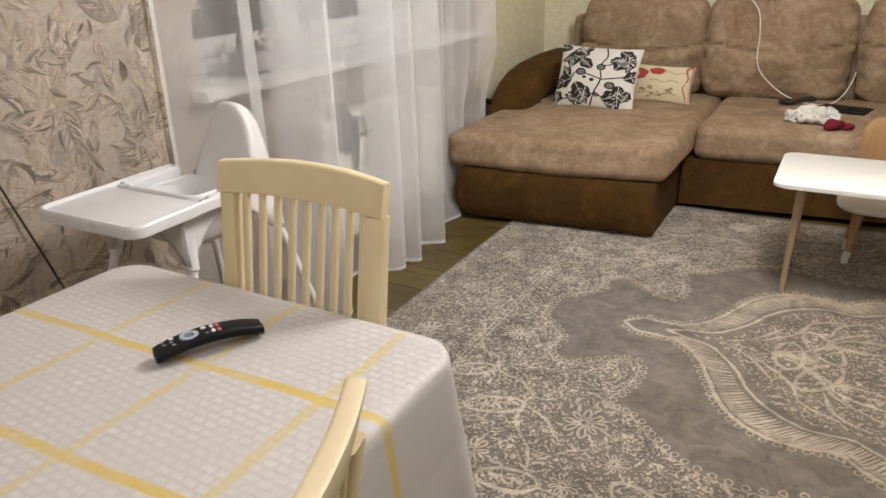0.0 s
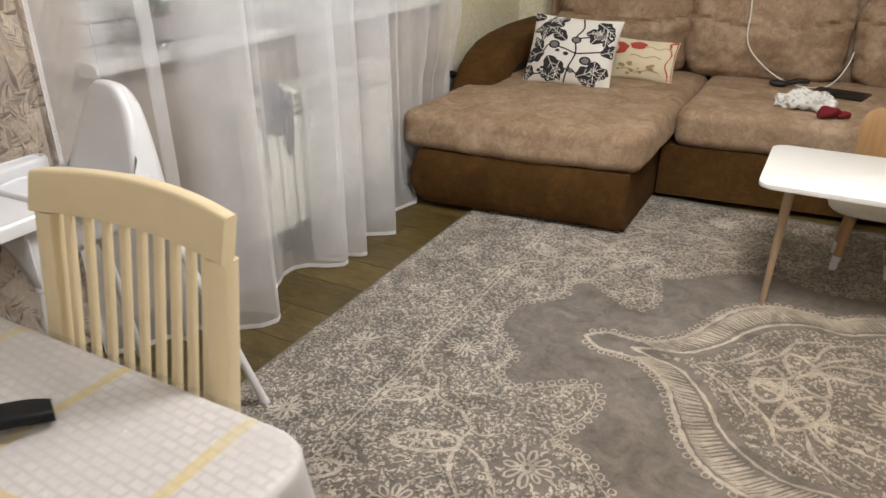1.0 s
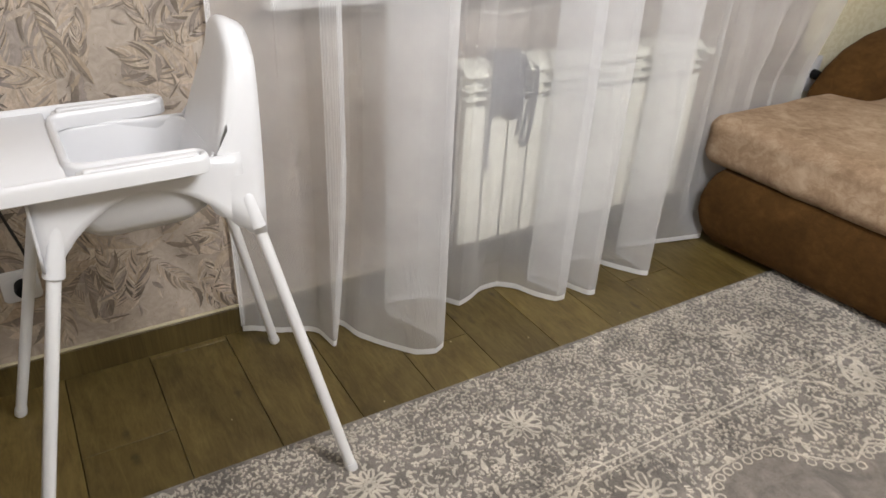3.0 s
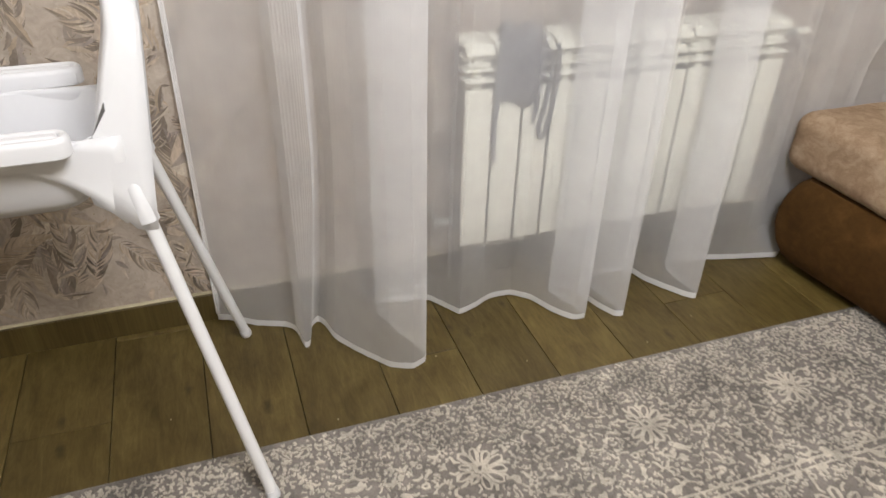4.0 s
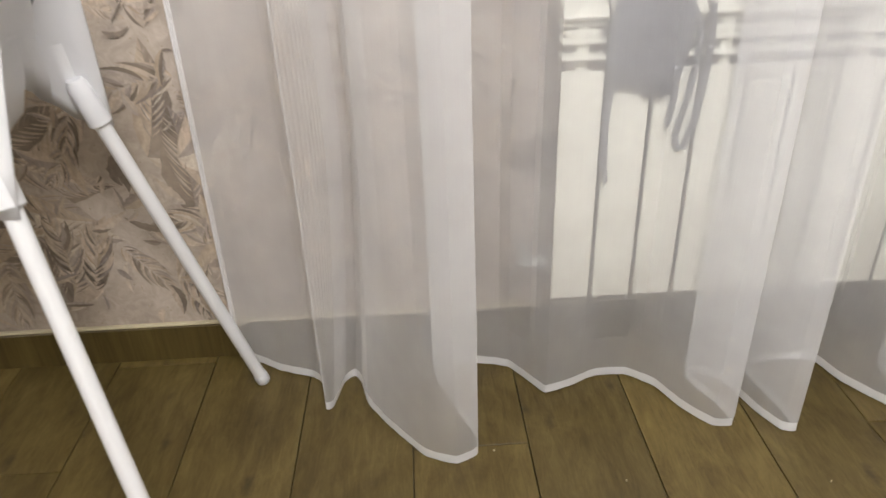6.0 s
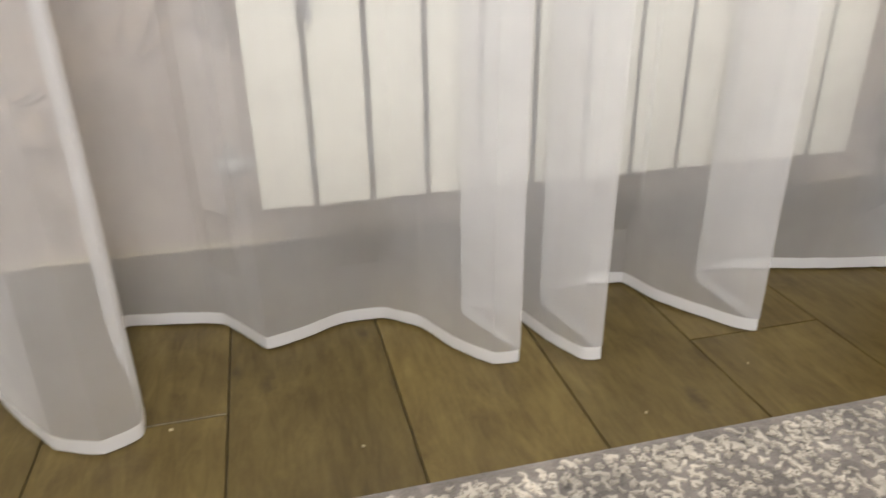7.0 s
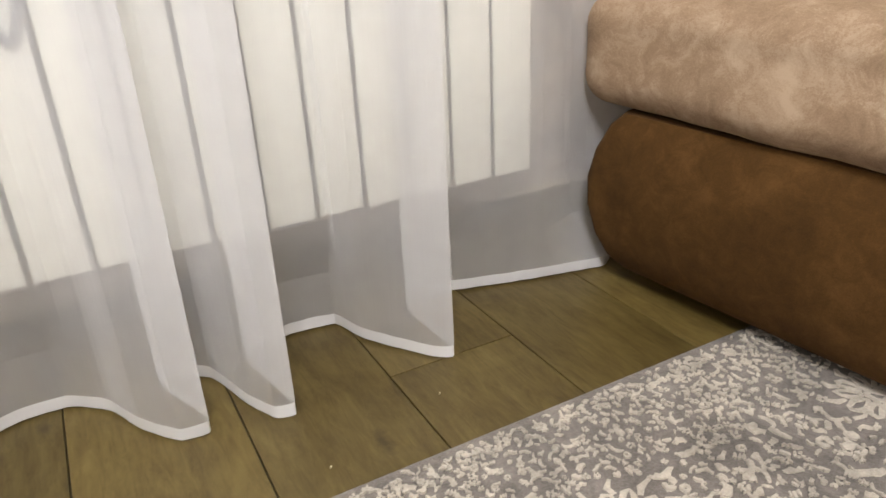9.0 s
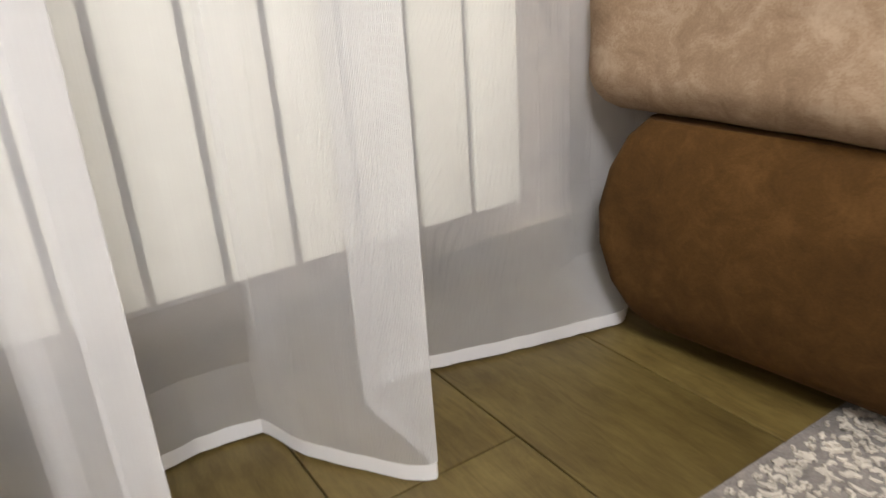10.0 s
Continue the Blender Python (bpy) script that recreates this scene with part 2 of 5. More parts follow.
def cloth_material():
    """Pale woven tablecloth: small raised blocks and a grid of yellow bands."""
    n = Nodes("woven_tablecloth")
    sep = n.add("SeparateXYZ")
    n.put(sep.inputs[0], n.coord.outputs["Object"])
    wob = n.maths("MULTIPLY", n.maths("SUBTRACT", n.noise(5, 2), 0.5), 0.02)

    def band(axis, offset, pitch, width, lo, hi):
        askew = n.maths("MULTIPLY", n.maths("ADD", sep.outputs[0], 0.94), -0.035 if axis else 0.0)
        v = n.maths("ADD", n.maths("ADD", n.maths("ADD", sep.outputs[axis], askew), wob), offset + 50 * pitch)
        m = n.maths("ABSOLUTE", n.maths("SUBTRACT", n.maths("MODULO", v, pitch), pitch / 2))
        return n.ramp(m, [(width, hi), (width * 1.25, lo)])

    across = band(1, -0.718 + 0.1325, 0.268, 0.0085, 0.0, 0.85)
    along = band(0, 0.684 + 0.126, 0.252, 0.0080, 0.0, 0.62)
    # the outermost bands stop short of the rolled edge
    across = n.maths("MULTIPLY", across, n.maths("LESS_THAN", sep.outputs[1], 0.90))
    along = n.maths("MULTIPLY", along, n.maths("GREATER_THAN", sep.outputs[0], -1.36))
    brick = n.add("TexBrick", {"offset": 0.5}, Color1=(0.65, 0.62, 0.60), Color2=(0.59, 0.56, 0.54), Mortar=(0.505, 0.475, 0.462), Scale=1.0, Mortar_Size=0.005, Brick_Width=0.026, Row_Height=0.017)
    brick.inputs["Mortar Smooth"].default_value = 1.0
    n.put(brick.inputs["Vector"], n.mapped((1, 1, 1), (0, 0, 0.06)))
    haze = n.noise(8, 4, 0.6)
    # the quilting shows on the flat top; the hanging sides are plain weave
    up = n.add("SeparateXYZ")
    n.put(up.inputs[0], n.add("NewGeometry").outputs["Normal"])
    plain = n.ramp(up.outputs[2], [(0.75, 1.0), (0.95, 0.0)])
    col = n.mix(n.maths("MAXIMUM", plain, n.ramp(haze, [(0.35, 0.05), (0.7, 0.8)])), brick.outputs[0], (0.56, 0.53, 0.51))
    # the yellow bands are worn thin in patches
    varied = n.ramp(n.noise(14, 4), [(0.3, 0.55), (0.6, 1.0)])
    col = n.mix(n.maths("MULTIPLY", across, varied), col, (0.63, 0.45, 0.06))
    col = n.mix(n.maths("MULTIPLY", along, varied), col, (0.62, 0.48, 0.13))
    return n.shade(col, 0.8, n.bump(n.maths("MULTIPLY", brick.outputs["Fac"], n.maths("SUBTRACT", 1.0, plain)), 0.18, 0.0015))


CLOTH = cloth_material()


def rug_material(name, low, high, varied=None):
    n = Nodes(name)
    a, b, c = n.noise(3.5, 4, 0.6, dist=0.5), n.noise(38, 4, 0.65), n.noise(330, 2, 0.7)
    f = n.maths("ADD", n.maths("MULTIPLY", a, 0.4), n.maths("MULTIPLY", b, 0.3))
    f = n.maths("ADD", f, n.maths("MULTIPLY", c, 0.3))
    col = n.ramp(f, [(0.36, low), (0.64, high)])
    patch = n.ramp(n.noise(9, 7, 0.74, dist=0.8), [(0.36, 0.58), (0.62, 1.15)])
    if varied is not None:
        # darker and browner from the west border to the middle and beyond
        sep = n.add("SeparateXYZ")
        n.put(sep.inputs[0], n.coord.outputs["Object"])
        mid_mix = n.add("MapRange", From_Min=-1.15, From_Max=0.1, To_Min=0.0, To_Max=0.75)
        n.put(mid_mix.inputs[0], n.maths("ADD", sep.outputs[0], n.maths("MULTIPLY", n.maths("SUBTRACT", n.noise(4, 4), 0.5), 1.2)))
        col = n.mix(mid_mix.outputs[0], col, varied)
    col = n.mix(1.0, col, patch, "MULTIPLY")
    return n.shade(col, 0.95, n.bump(n.maths("ADD", c, b), 0.6, 0.003), Sheen_Weight=0.15)


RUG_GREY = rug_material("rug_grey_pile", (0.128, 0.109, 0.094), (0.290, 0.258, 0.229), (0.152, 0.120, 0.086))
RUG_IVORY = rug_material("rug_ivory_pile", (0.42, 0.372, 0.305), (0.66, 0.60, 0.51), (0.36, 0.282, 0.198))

PILLOW_WHITE = simple("pillow_cotton", (0.74, 0.71, 0.65), 0.9, 0.05, 200, 8, 0.3)


def speckled():
    n = Nodes("speckled_muslin")
    spots = n.ramp(n.noise(55, 2, 0.5, dist=0.4), [(0.57, 0.0), (0.63, 0.8)])
    return n.shade(n.mix(spots, (0.70, 0.68, 0.63), (0.25, 0.27, 0.31)), 0.95, n.bump(n.noise(300, 3), 0.3, 0.001))


SPECKLED = speckled()
PILLOW_BLACK = simple("pillow_print_black", (0.025, 0.022, 0.022), 0.9, 0.3, 200, 8, 0.3)
PILLOW_GREY = simple("pillow_print_grey", (0.19, 0.17, 0.17), 0.9, 0.2, 200, 8, 0.3)
PILLOW_CREAM = simple("pillow_cream", (0.68, 0.60, 0.42), 0.9, 0.06, 200, 8, 0.3)
PILLOW_RED = simple("pillow_print_red", (0.42, 0.06, 0.045), 0.9, 0.2, 200, 8, 0.3)
PILLOW_TAN = simple("pillow_print_tan", (0.38, 0.25, 0.13), 0.9, 0.2, 200, 8, 0.3)


def glass_material():
    n = Nodes("window_glass")
    return n.shade((0.9, 0.95, 1.0), 0.03, None, Transmission_Weight=1.0, IOR=1.45)


GLASS = glass_material()


# ---- mesh helpers ----
def part(name, bm, material, parent=None, label="", smooth=True):
    """Links a bmesh as one mesh object, under a thing or a part."""
    me = bpy.data.meshes.new(name)
    bmesh.ops.recalc_face_normals(bm, faces=bm.faces[:])
    bm.to_mesh(me)
    bm.free()
    me.materials.append(material)
    if smooth:
        for p in me.polygons:
            p.use_smooth = True
    if smooth and me.polygons:
        me.set_sharp_from_angle(angle=radians(40))
    ob = new(name, me)
    if parent is not None:
        ob.parent = parent
    if label:
        ob["label"] = label
    return ob


def thing(name, label, category, group="", kind="", at=None):
    ob = new(name)
    if at is not None:
        ob.matrix_world = at
    ob.empty_display_size = 0.05
    return tagged(ob, label, category, group, kind)


def box(centre, size, bevel=0.0, seg=2, m=None):
    bm = bmesh.new()
    add_box(bm, centre, size, bevel, seg)
    if m is not None:
        bm.transform(m)
    return bm


def add_box(bm, centre, size, bevel=0.0, seg=2, m=None):
    sub = bmesh.new()
    bmesh.ops.create_cube(sub, size=1.0)
    bmesh.ops.scale(sub, vec=size, verts=sub.verts)
    if bevel:
        bmesh.ops.bevel(sub, geom=sub.edges[:], offset=bevel, segments=seg, profile=0.5, affect="EDGES")
    bmesh.ops.translate(sub, vec=centre, verts=sub.verts)
    if m is not None:
        sub.transform(m)
    join(bm, sub)


def join(bm, sub):
    verts = [bm.verts.new(v.co) for v in sub.verts]
    sub.verts.index_update()
    for f in sub.faces:
        bm.faces.new([verts[v.index] for v in f.verts])
    sub.free()


def loft(rings, closed=True, caps=True, bm=None):
    """Skins a list of rings of points."""
    bm = bm or bmesh.new()
    vs = [[bm.verts.new(p) for p in r] for r in rings]
    n = len(vs[0])
    for a, b in zip(vs, vs[1:]):
        for i in range(n if closed else n - 1):
            j = (i + 1) % n
            bm.faces.new((a[i], a[j], b[j], b[i]))
    if caps and closed:
        bm.faces.new(vs[0][::-1])
        bm.faces.new(vs[-1])
    return bm


def tube(points, radius, seg=10, bm=None, squash=1.0):
    """A round bar along points; radius is one number or one for each point."""
    pts = [Vector(p) for p in points]
    rad = radius if isinstance(radius, (list, tuple)) else [radius] * len(pts)
    rings, side = [], None
    for i, p in enumerate(pts):
        d = (pts[min(i + 1, len(pts) - 1)] - pts[max(i - 1, 0)]).normalized()
        if side is None:
            side = d.orthogonal().normalized()
        side = (side - d * side.dot(d)).normalized()
        up = d.cross(side)
        rings.append([p + (side * math.cos(a) + up * math.sin(a) * squash) * rad[i] for a in [2 * math.pi * k / seg for k in range(seg)]])
    return loft(rings, bm=bm)


def smooth_line(points, n=8):
    """Catmull-Rom through points."""
    pts = [Vector(p) for p in points]
    out = []
    for i in range(len(pts) - 1):
        p0, p1, p2, p3 = pts[max(i - 1, 0)], pts[i], pts[i + 1], pts[min(i + 2, len(pts) - 1)]
        for k in range(n):
            t = k / n
            out.append(0.5 * ((2 * p1) + (p2 - p0) * t + (2 * p0 - 5 * p1 + 4 * p2 - p3) * t * t + (3 * p1 - p0 - 3 * p2 + p3) * t ** 3))
    return out + [pts[-1]]


def prism(outline, lo, hi, axis, bevel=0.0, seg=2):
    """An outline of 2D points drawn out along an axis (0 x, 1 y, 2 z)."""
    bm = bmesh.new()

    def at(p, h):
        return Vector((h, p[0], p[1])) if axis == 0 else Vector((p[0], h, p[1])) if axis == 1 else Vector((p[0], p[1], h))

    a = [bm.verts.new(at(p, lo)) for p in outline]
    b = [bm.verts.new(at(p, hi)) for p in outline]
    bm.faces.new(a)
    bm.faces.new(b[::-1])
    rims = []
    for i in range(len(outline)):
        j = (i + 1) % len(outline)
        bm.faces.new((a[j], a[i], b[i], b[j]))
    if bevel:
        for e in bm.edges:
            if (e.verts[0] in a and e.verts[1] in a) or (e.verts[0] in b and e.verts[1] in b):
                rims.append(e)
        bmesh.ops.bevel(bm, geom=rims, offset=bevel, segments=seg, profile=0.5, affect="EDGES")
    return bm


def round_rect(cx, cy, sx, sy, r, n=6):
    pts = []
    for qx, qy, a0 in ((1, 1, 0), (-1, 1, 90), (-1, -1, 180), (1, -1, 270)):
        for k in range(n + 1):
            a = radians(a0 + 90 * k / n)
            pts.append((cx + qx * (sx / 2 - r) + r * math.cos(a), cy + qy * (sy / 2 - r) + r * math.sin(a)))
    return pts


def puffy(size, e=6.0, n=14, crown=(0, 0, 0), wrinkle=0.0, freq=6.0, seed=0.0, stretch=(1, 1, 1), r=0.0):
    """A stuffed block: a rounded box with swollen faces and creases."""
    bm = bmesh.new()
    bmesh.ops.create_cube(bm, size=2.0)
    bmesh.ops.subdivide_edges(bm, edges=bm.edges[:], cuts=n, use_grid_fill=True)
    h = Vector(size) / 2
    for v in bm.verts:
        # spread the rows out towards the edges
        c = Vector([math.sin(x * math.pi / 2) for x in v.co])
        k = (abs(c.x) ** e + abs(c.y) ** e + abs(c.z) ** e) ** (1 / e)
        c /= k
        p = Vector((c.x * h.x, c.y * h.y, c.z * h.z))
        if r:
            # a box with edges rounded to the radius r
            w = Vector([math.sin(x * math.pi / 2) * 0.55 + x * 0.45 for x in v.co])
            q0 = Vector((w.x * h.x, w.y * h.y, w.z * h.z))
            core = Vector([max(-(h[i] - r), min(h[i] - r, q0[i])) for i in range(3)])
            d = q0 - core
            p = core + d.normalized() * r if d.length > 1e-9 else q0
            c = Vector((p.x / h.x, p.y / h.y, p.z / h.z))
        for i in range(3):
            j, l = (i + 1) % 3, (i + 2) % 3
            p[i] += crown[i] * c[i] * max(0, 1 - c[j] ** 2) * max(0, 1 - c[l] ** 2)
        if wrinkle:
            q = Vector((p.x * stretch[0], p.y * stretch[1], p.z * stretch[2])) * freq + Vector((seed, seed * 0.7, 3.1))
            p += c.normalized() * wrinkle * (noise.noise(q) + 0.5 * noise.noise(q * 2.3))
        v.co = p
    return bm


# ---- the room ----
WX, BY, EX, SY, TOP = -2.070, 5.18, 3.2, -2.6, 2.6
OPEN = (1.84, 3.95, 0.965, 2.35)
wall_w = tagged(part("wall_west", bmesh.new(), WALLPAPER), "taupe botanical wallpaper on the window wall", "wall", kind="structure")


def refill(ob, bm):
    bmesh.ops.recalc_face_normals(bm, faces=bm.faces[:])
    bm.to_mesh(ob.data)
    bm.free()


bm = bmesh.new()
for y0, y1, z0, z1 in ((SY, OPEN[0], 0, TOP), (OPEN[1], 4.05, 0, TOP), (OPEN[0], OPEN[1], 0, OPEN[2] - 0.042), (OPEN[0], OPEN[1], OPEN[3], TOP)):
    add_box(bm, (WX - 0.175, (y0 + y1) / 2, (z0 + z1) / 2), (0.35, y1 - y0, z1 - z0))
refill(wall_w, bm)
tagged(part("wall_west_corner", box((WX - 0.175, 4.675, TOP / 2), (0.35, 1.25, TOP)), PALE_PAPER, smooth=False), "pale yellow wallpaper beside the curtain", "wall", kind="structure")
tagged(part("wall_north", box(((EX - WX) / 2, 0.1, TOP / 2), (EX - WX + 0.9, 0.2, TOP), m=pose(WX, BY, 0, 0, 0, 5.0)), PALE_PAPER, smooth=False), "pale cream damask wallpaper behind the sofa", "wall", kind="structure")
tagged(part("wall_east", box((EX + 0.1, (BY + SY) / 2, TOP / 2), (0.2, BY - SY + 1.2, TOP)), PLAIN_WALL, smooth=False), "plain cream painted wall", "wall", kind="structure")
tagged(part("wall_south", box(((WX + EX) / 2, SY - 0.1, TOP / 2), (EX - WX + 0.7, 0.2, TOP)), PLAIN_WALL, smooth=False), "plain cream painted wall", "wall", kind="structure")
tagged(part("ceiling", box(((WX + EX) / 2, (BY + SY) / 2, TOP + 0.1), (EX - WX + 0.7, BY - SY + 2.0, 0.2)), CEILING_PAINT, smooth=False), "white matt ceiling", "ceiling", kind="structure")
floor = tagged(part("floor", box(((WX + EX) / 2, (BY + SY) / 2, -0.06), (EX - WX + 0.7, BY - SY + 2.0, 0.10)), GROUT, smooth=False), "oak-look ceramic plank tiles with dark grout", "floor", kind="structure")

# baseboard of the same tile, in lengths, with a pale grout bead on top
skirt = thing("baseboard", "wood-look tile baseboard under the wallpaper", "baseboard", kind="structure")
y = SY
while y < BY:
    y1 = min(y + 0.898, BY)
    part("tile", box((WX + 0.008, (y + y1) / 2, 0.042), (0.016, y1 - y - 0.002, 0.086), 0.0015, 1), PLANK, skirt, smooth=False)
    y += 0.9
part("grout_bead", box((WX + 0.006, (SY + BY) / 2, 0.087), (0.012, BY - SY, 0.006), 0.002, 1), PUTTY, skirt, "pale grout line")

# window: frame, panes and sill
win = thing("window_1", "white plastic window with dark night panes", "window", kind="structure")
fx, y0, y1, z0, z1 = WX - 0.24, OPEN[0], OPEN[1], OPEN[2], OPEN[3]
fr = bmesh.new()
for cy, cz, sy, sz in (((y0 + y1) / 2, z0 + 0.035, y1 - y0, 0.07), ((y0 + y1) / 2, z1 - 0.035, y1 - y0, 0.07),
                       (y0 + 0.035, (z0 + z1) / 2, 0.07, z1 - z0 - 0.142), (y1 - 0.035, (z0 + z1) / 2, 0.07, z1 - z0 - 0.142)):
    add_box(fr, (fx, cy, cz), (0.07, sy, sz), 0.006, 2)
frame_part = part("window_frame", fr, SILL_WHITE, win)
third = (y1 - y0 - 0.14) / 3
for k in range(3):
    a = y0 + 0.07 + k * third
    sash = bmesh.new()
    zc, hh = (z0 + z1) / 2, z1 - z0 - 0.146
    for cy, cz, sy, sz in ((a + third / 2, z0 + 0.073 + 0.035, third - 0.004, 0.07), (a + third / 2, z1 - 0.073 - 0.035, third - 0.004, 0.07),
                           (a + 0.037, zc, 0.07, hh - 0.144), (a + third - 0.037, zc, 0.07, hh - 0.144)):
        add_box(sash, (fx + 0.02, cy, cz), (0.06, sy, sz), 0.006, 2)
    s = part("sash", sash, SILL_WHITE, win)
    part("pane", box((fx + 0.015, a + third / 2, zc), (0.012, third - 0.135, hh - 0.135)), GLASS, s, "dark glass at night", smooth=False)
sill = prism(round_rect(0, 0, 0.345, 0.040, 0.012, 3), 1.79, 4.06, 1)
sill.transform(pose(-1.985 - 0.1725, 0, 0.944))
tagged(part("window_sill", sill, SILL_WHITE), "deep white plastic window sill behind the curtain", "window sill", kind="structure")
tagged(part("backdrop", box((WX - 1.4, 2.9, 1.6), (0.02, 6, 4)), DARK_GLASS_BACK, smooth=False), "dark night outside the window", "night", kind="structure")

# ceiling lamp, above the view
lamp = thing("ceiling_lamp", "round white ceiling lamp on a short stem, lit", "ceiling lamp")
part("base_plate", loft([[(LAMP[0] + r * math.cos(a * math.pi / 16), LAMP[1] + r * math.sin(a * math.pi / 16), z) for a in range(32)] for r, z in ((0.09, 2.598), (0.09, 2.575), (0.08, 2.570))]), CEILING_PAINT, lamp)
part("stem", tube([(LAMP[0], LAMP[1], 2.575), (LAMP[0], LAMP[1], 2.515)], 0.012, 10), CHROME, lamp)

# ---- the sheer curtain ----
HEM = [(-2.045, 1.655), (-2.03, 1.69), (-1.985, 1.755), (-1.958, 1.825), (-1.93, 1.85), (-1.855, 1.862), (-1.86, 1.874), (-1.935, 1.892), (-1.955, 1.912), (-1.93, 1.928), (-1.867, 1.943), (-1.80, 1.985), (-1.712, 2.055), (-1.690, 2.11),
       (-1.712, 2.15), (-1.76, 2.146), (-1.86, 2.108), (-1.945, 2.078), (-1.985, 2.095), (-1.975, 2.165), (-1.955, 2.235), (-1.90, 2.275), (-1.865, 2.30), (-1.878, 2.345), (-1.908, 2.41), (-1.908, 2.47), (-1.868, 2.52),
       (-1.80, 2.552), (-1.745, 2.595), (-1.742, 2.632), (-1.79, 2.628), (-1.888, 2.590), (-1.908, 2.606), (-1.87, 2.66), (-1.775, 2.69), (-1.724, 2.715), (-1.720, 2.742), (-1.78, 2.738), (-1.885, 2.716), (-1.912, 2.738), (-1.925, 2.80),
       (-1.915, 2.872), (-1.845, 2.895), (-1.738, 2.966), (-1.726, 2.992), (-1.78, 2.998), (-1.89, 2.992), (-1.914, 3.02), (-1.912, 3.08), (-1.896, 3.138), (-1.878, 3.20), (-1.863, 3.255), (-1.853, 3.30), (-1.843, 3.345), (-1.838, 3.38), (-1.868, 3.42), (-1.910, 3.455), (-1.913, 3.49),
       (-1.912, 3.54), (-1.93, 3.60), (-1.99, 3.66), (-1.955, 3.74), (-1.99, 3.82), (-1.965, 3.90), (-1.985, 4.0)]
line = [Vector((p.x, p.y)) for p in smooth_line([(x, y, 0) for x, y in HEM], 5)]
# between the rounded run and straight pleats
straight = [Vector(HEM[i]).lerp(Vector(HEM[i + 1]), k / 5) for i in range(len(HEM) - 1) for k in range(5)] + [Vector(HEM[-1])]
line = [p.lerp(q, 0.55) for p, q in zip(line, straight)]


def resample(pts, step):
    out, acc = [pts[0]], 0.0
    for p, q in zip(pts, pts[1:]):
        d = (q - p).length
        while acc + d >= step:
            p = p + (q - p) * ((step - acc) / d)
            d = (q - p).length
            out.append(p)
            acc = 0.0
        acc += d
    return out


RAD = (2.27, 3.30)


def curtain_grid(z_list, step, crinkle):
    """The cloth along the hem line. Its threads are crimped: a fine zigzag that a slanting view crosses several times."""
    bm = bmesh.new()
    pts = resample(line, step)
    rows = []
    for z in z_list:
        row = []
        u = min(max(z / 2.5, 0), 1)
        keep = 1 - 0.12 * u ** 1.2
        for i, p in enumerate(pts):
            t = (pts[min(i + 6, len(pts) - 1)] - pts[max(i - 6, 0)]).normalized()
            pull = min(max((p.y - 1.70) / 0.25, 0), 1)
            x, y = -1.885 + (p.x + 1.885) * (1 + (keep - 1) * pull), p.y
            if y > 3.40:
                # above the sofa it swings back out towards the room
                x += 0.075 * min(max((z - 0.54) / 0.3, 0), 1) * min((y - 3.40) / 0.1, 1)
            if y > 3.25:
                # only the hem runs in under the sofa; above it the cloth passes behind
                x -= max(0, x + 1.908) * min((y - 3.25) / 0.09, 1) * min(max(z - 0.024, 0) / 0.10, 1)
            if 1.863 < p.y < 2.0:
                # one pleat widens from its tip at the hem
                y += 0.045 * min(z / 0.5, 1) ** 0.8 * min((p.y - 1.863) / 0.011, 1) * min((2.0 - p.y) / 0.1, 1)
            if z > 0.08:
                # it hangs clear of the radiator
                x = max(x, -1.893 - 1.3 * max(0, RAD[0] - y, y - RAD[1]) - 0.4 * max(0, 0.19 - z))
            if z > 0.8 and y > 1.79:
                x = max(x, -1.968)
            x += 0.006 * noise.noise(Vector((y * 6, z * 1.4, 1.7))) * (0.3 + u)
            if z < 0.03:
                # the stitched band puckers a little
                x += 0.0022 * noise.noise(Vector((p.y * 45, p.x * 45, z * 30)))
            y += 0.024 * noise.noise(Vector((p.y * 5, z * 1.1, 9.0))) * u
            c = crinkle * (1 if i % 2 else -1) * (0.88 + 0.24 * (math.sin(i * 12.9898) * 43758.5453 % 1))
            row.append(bm.verts.new((x - t.y * c, y + t.x * c, z)))
        rows.append(row)
    for a, b in zip(rows, rows[1:]):
        for i in range(len(pts) - 1):
            bm.faces.new((a[i], a[i + 1], b[i + 1], b[i]))
    return bm


curtain = thing("sheer_curtain", "floor-length white sheer voile curtain hanging in loose folds", "curtain")
part("voile", curtain_grid([0.024, 0.1, 0.2, 0.3, 0.42, 0.55, 0.7, 0.85, 1.0, 1.2, 1.45, 1.8, 2.2, 2.53], 0.0008, 0.0003), VOILE, curtain, smooth=False)
part("hem", curtain_grid([0.005, 0.012, 0.018, 0.0245], 0.006, 0.0), VOILE_HEM, curtain, "doubled white hem band")
part("side_hem", loft([[(-1.885 + (line[0].x + 1.885) + 0.006 * noise.noise(Vector((line[0].y * 6, z * 1.4, 1.7))) * (0.3 + z / 2.5) + d * 0.4, line[0].y + d + 0.024 * noise.noise(Vector((line[0].y * 5, z * 1.1, 9.0))) * z / 2.5, z) for d in (-0.003, 0.009)] for z in [0.024 + 0.12 * k for k in range(21)]], closed=False, caps=False), VOILE_HEM, curtain, "stitched side edge")
rail = thing("curtain_rail", "white ceiling curtain rail", "curtain rail")
part("track", box((-1.885, 2.75, 2.55), (0.05, 2.6, 0.03), 0.006), SILL_WHITE, rail)
for k in range(4):
    part("bracket", box((-1.885, 1.6 + k * 0.75, 2.582), (0.03, 0.03, 0.034), 0.004), SILL_WHITE, rail)

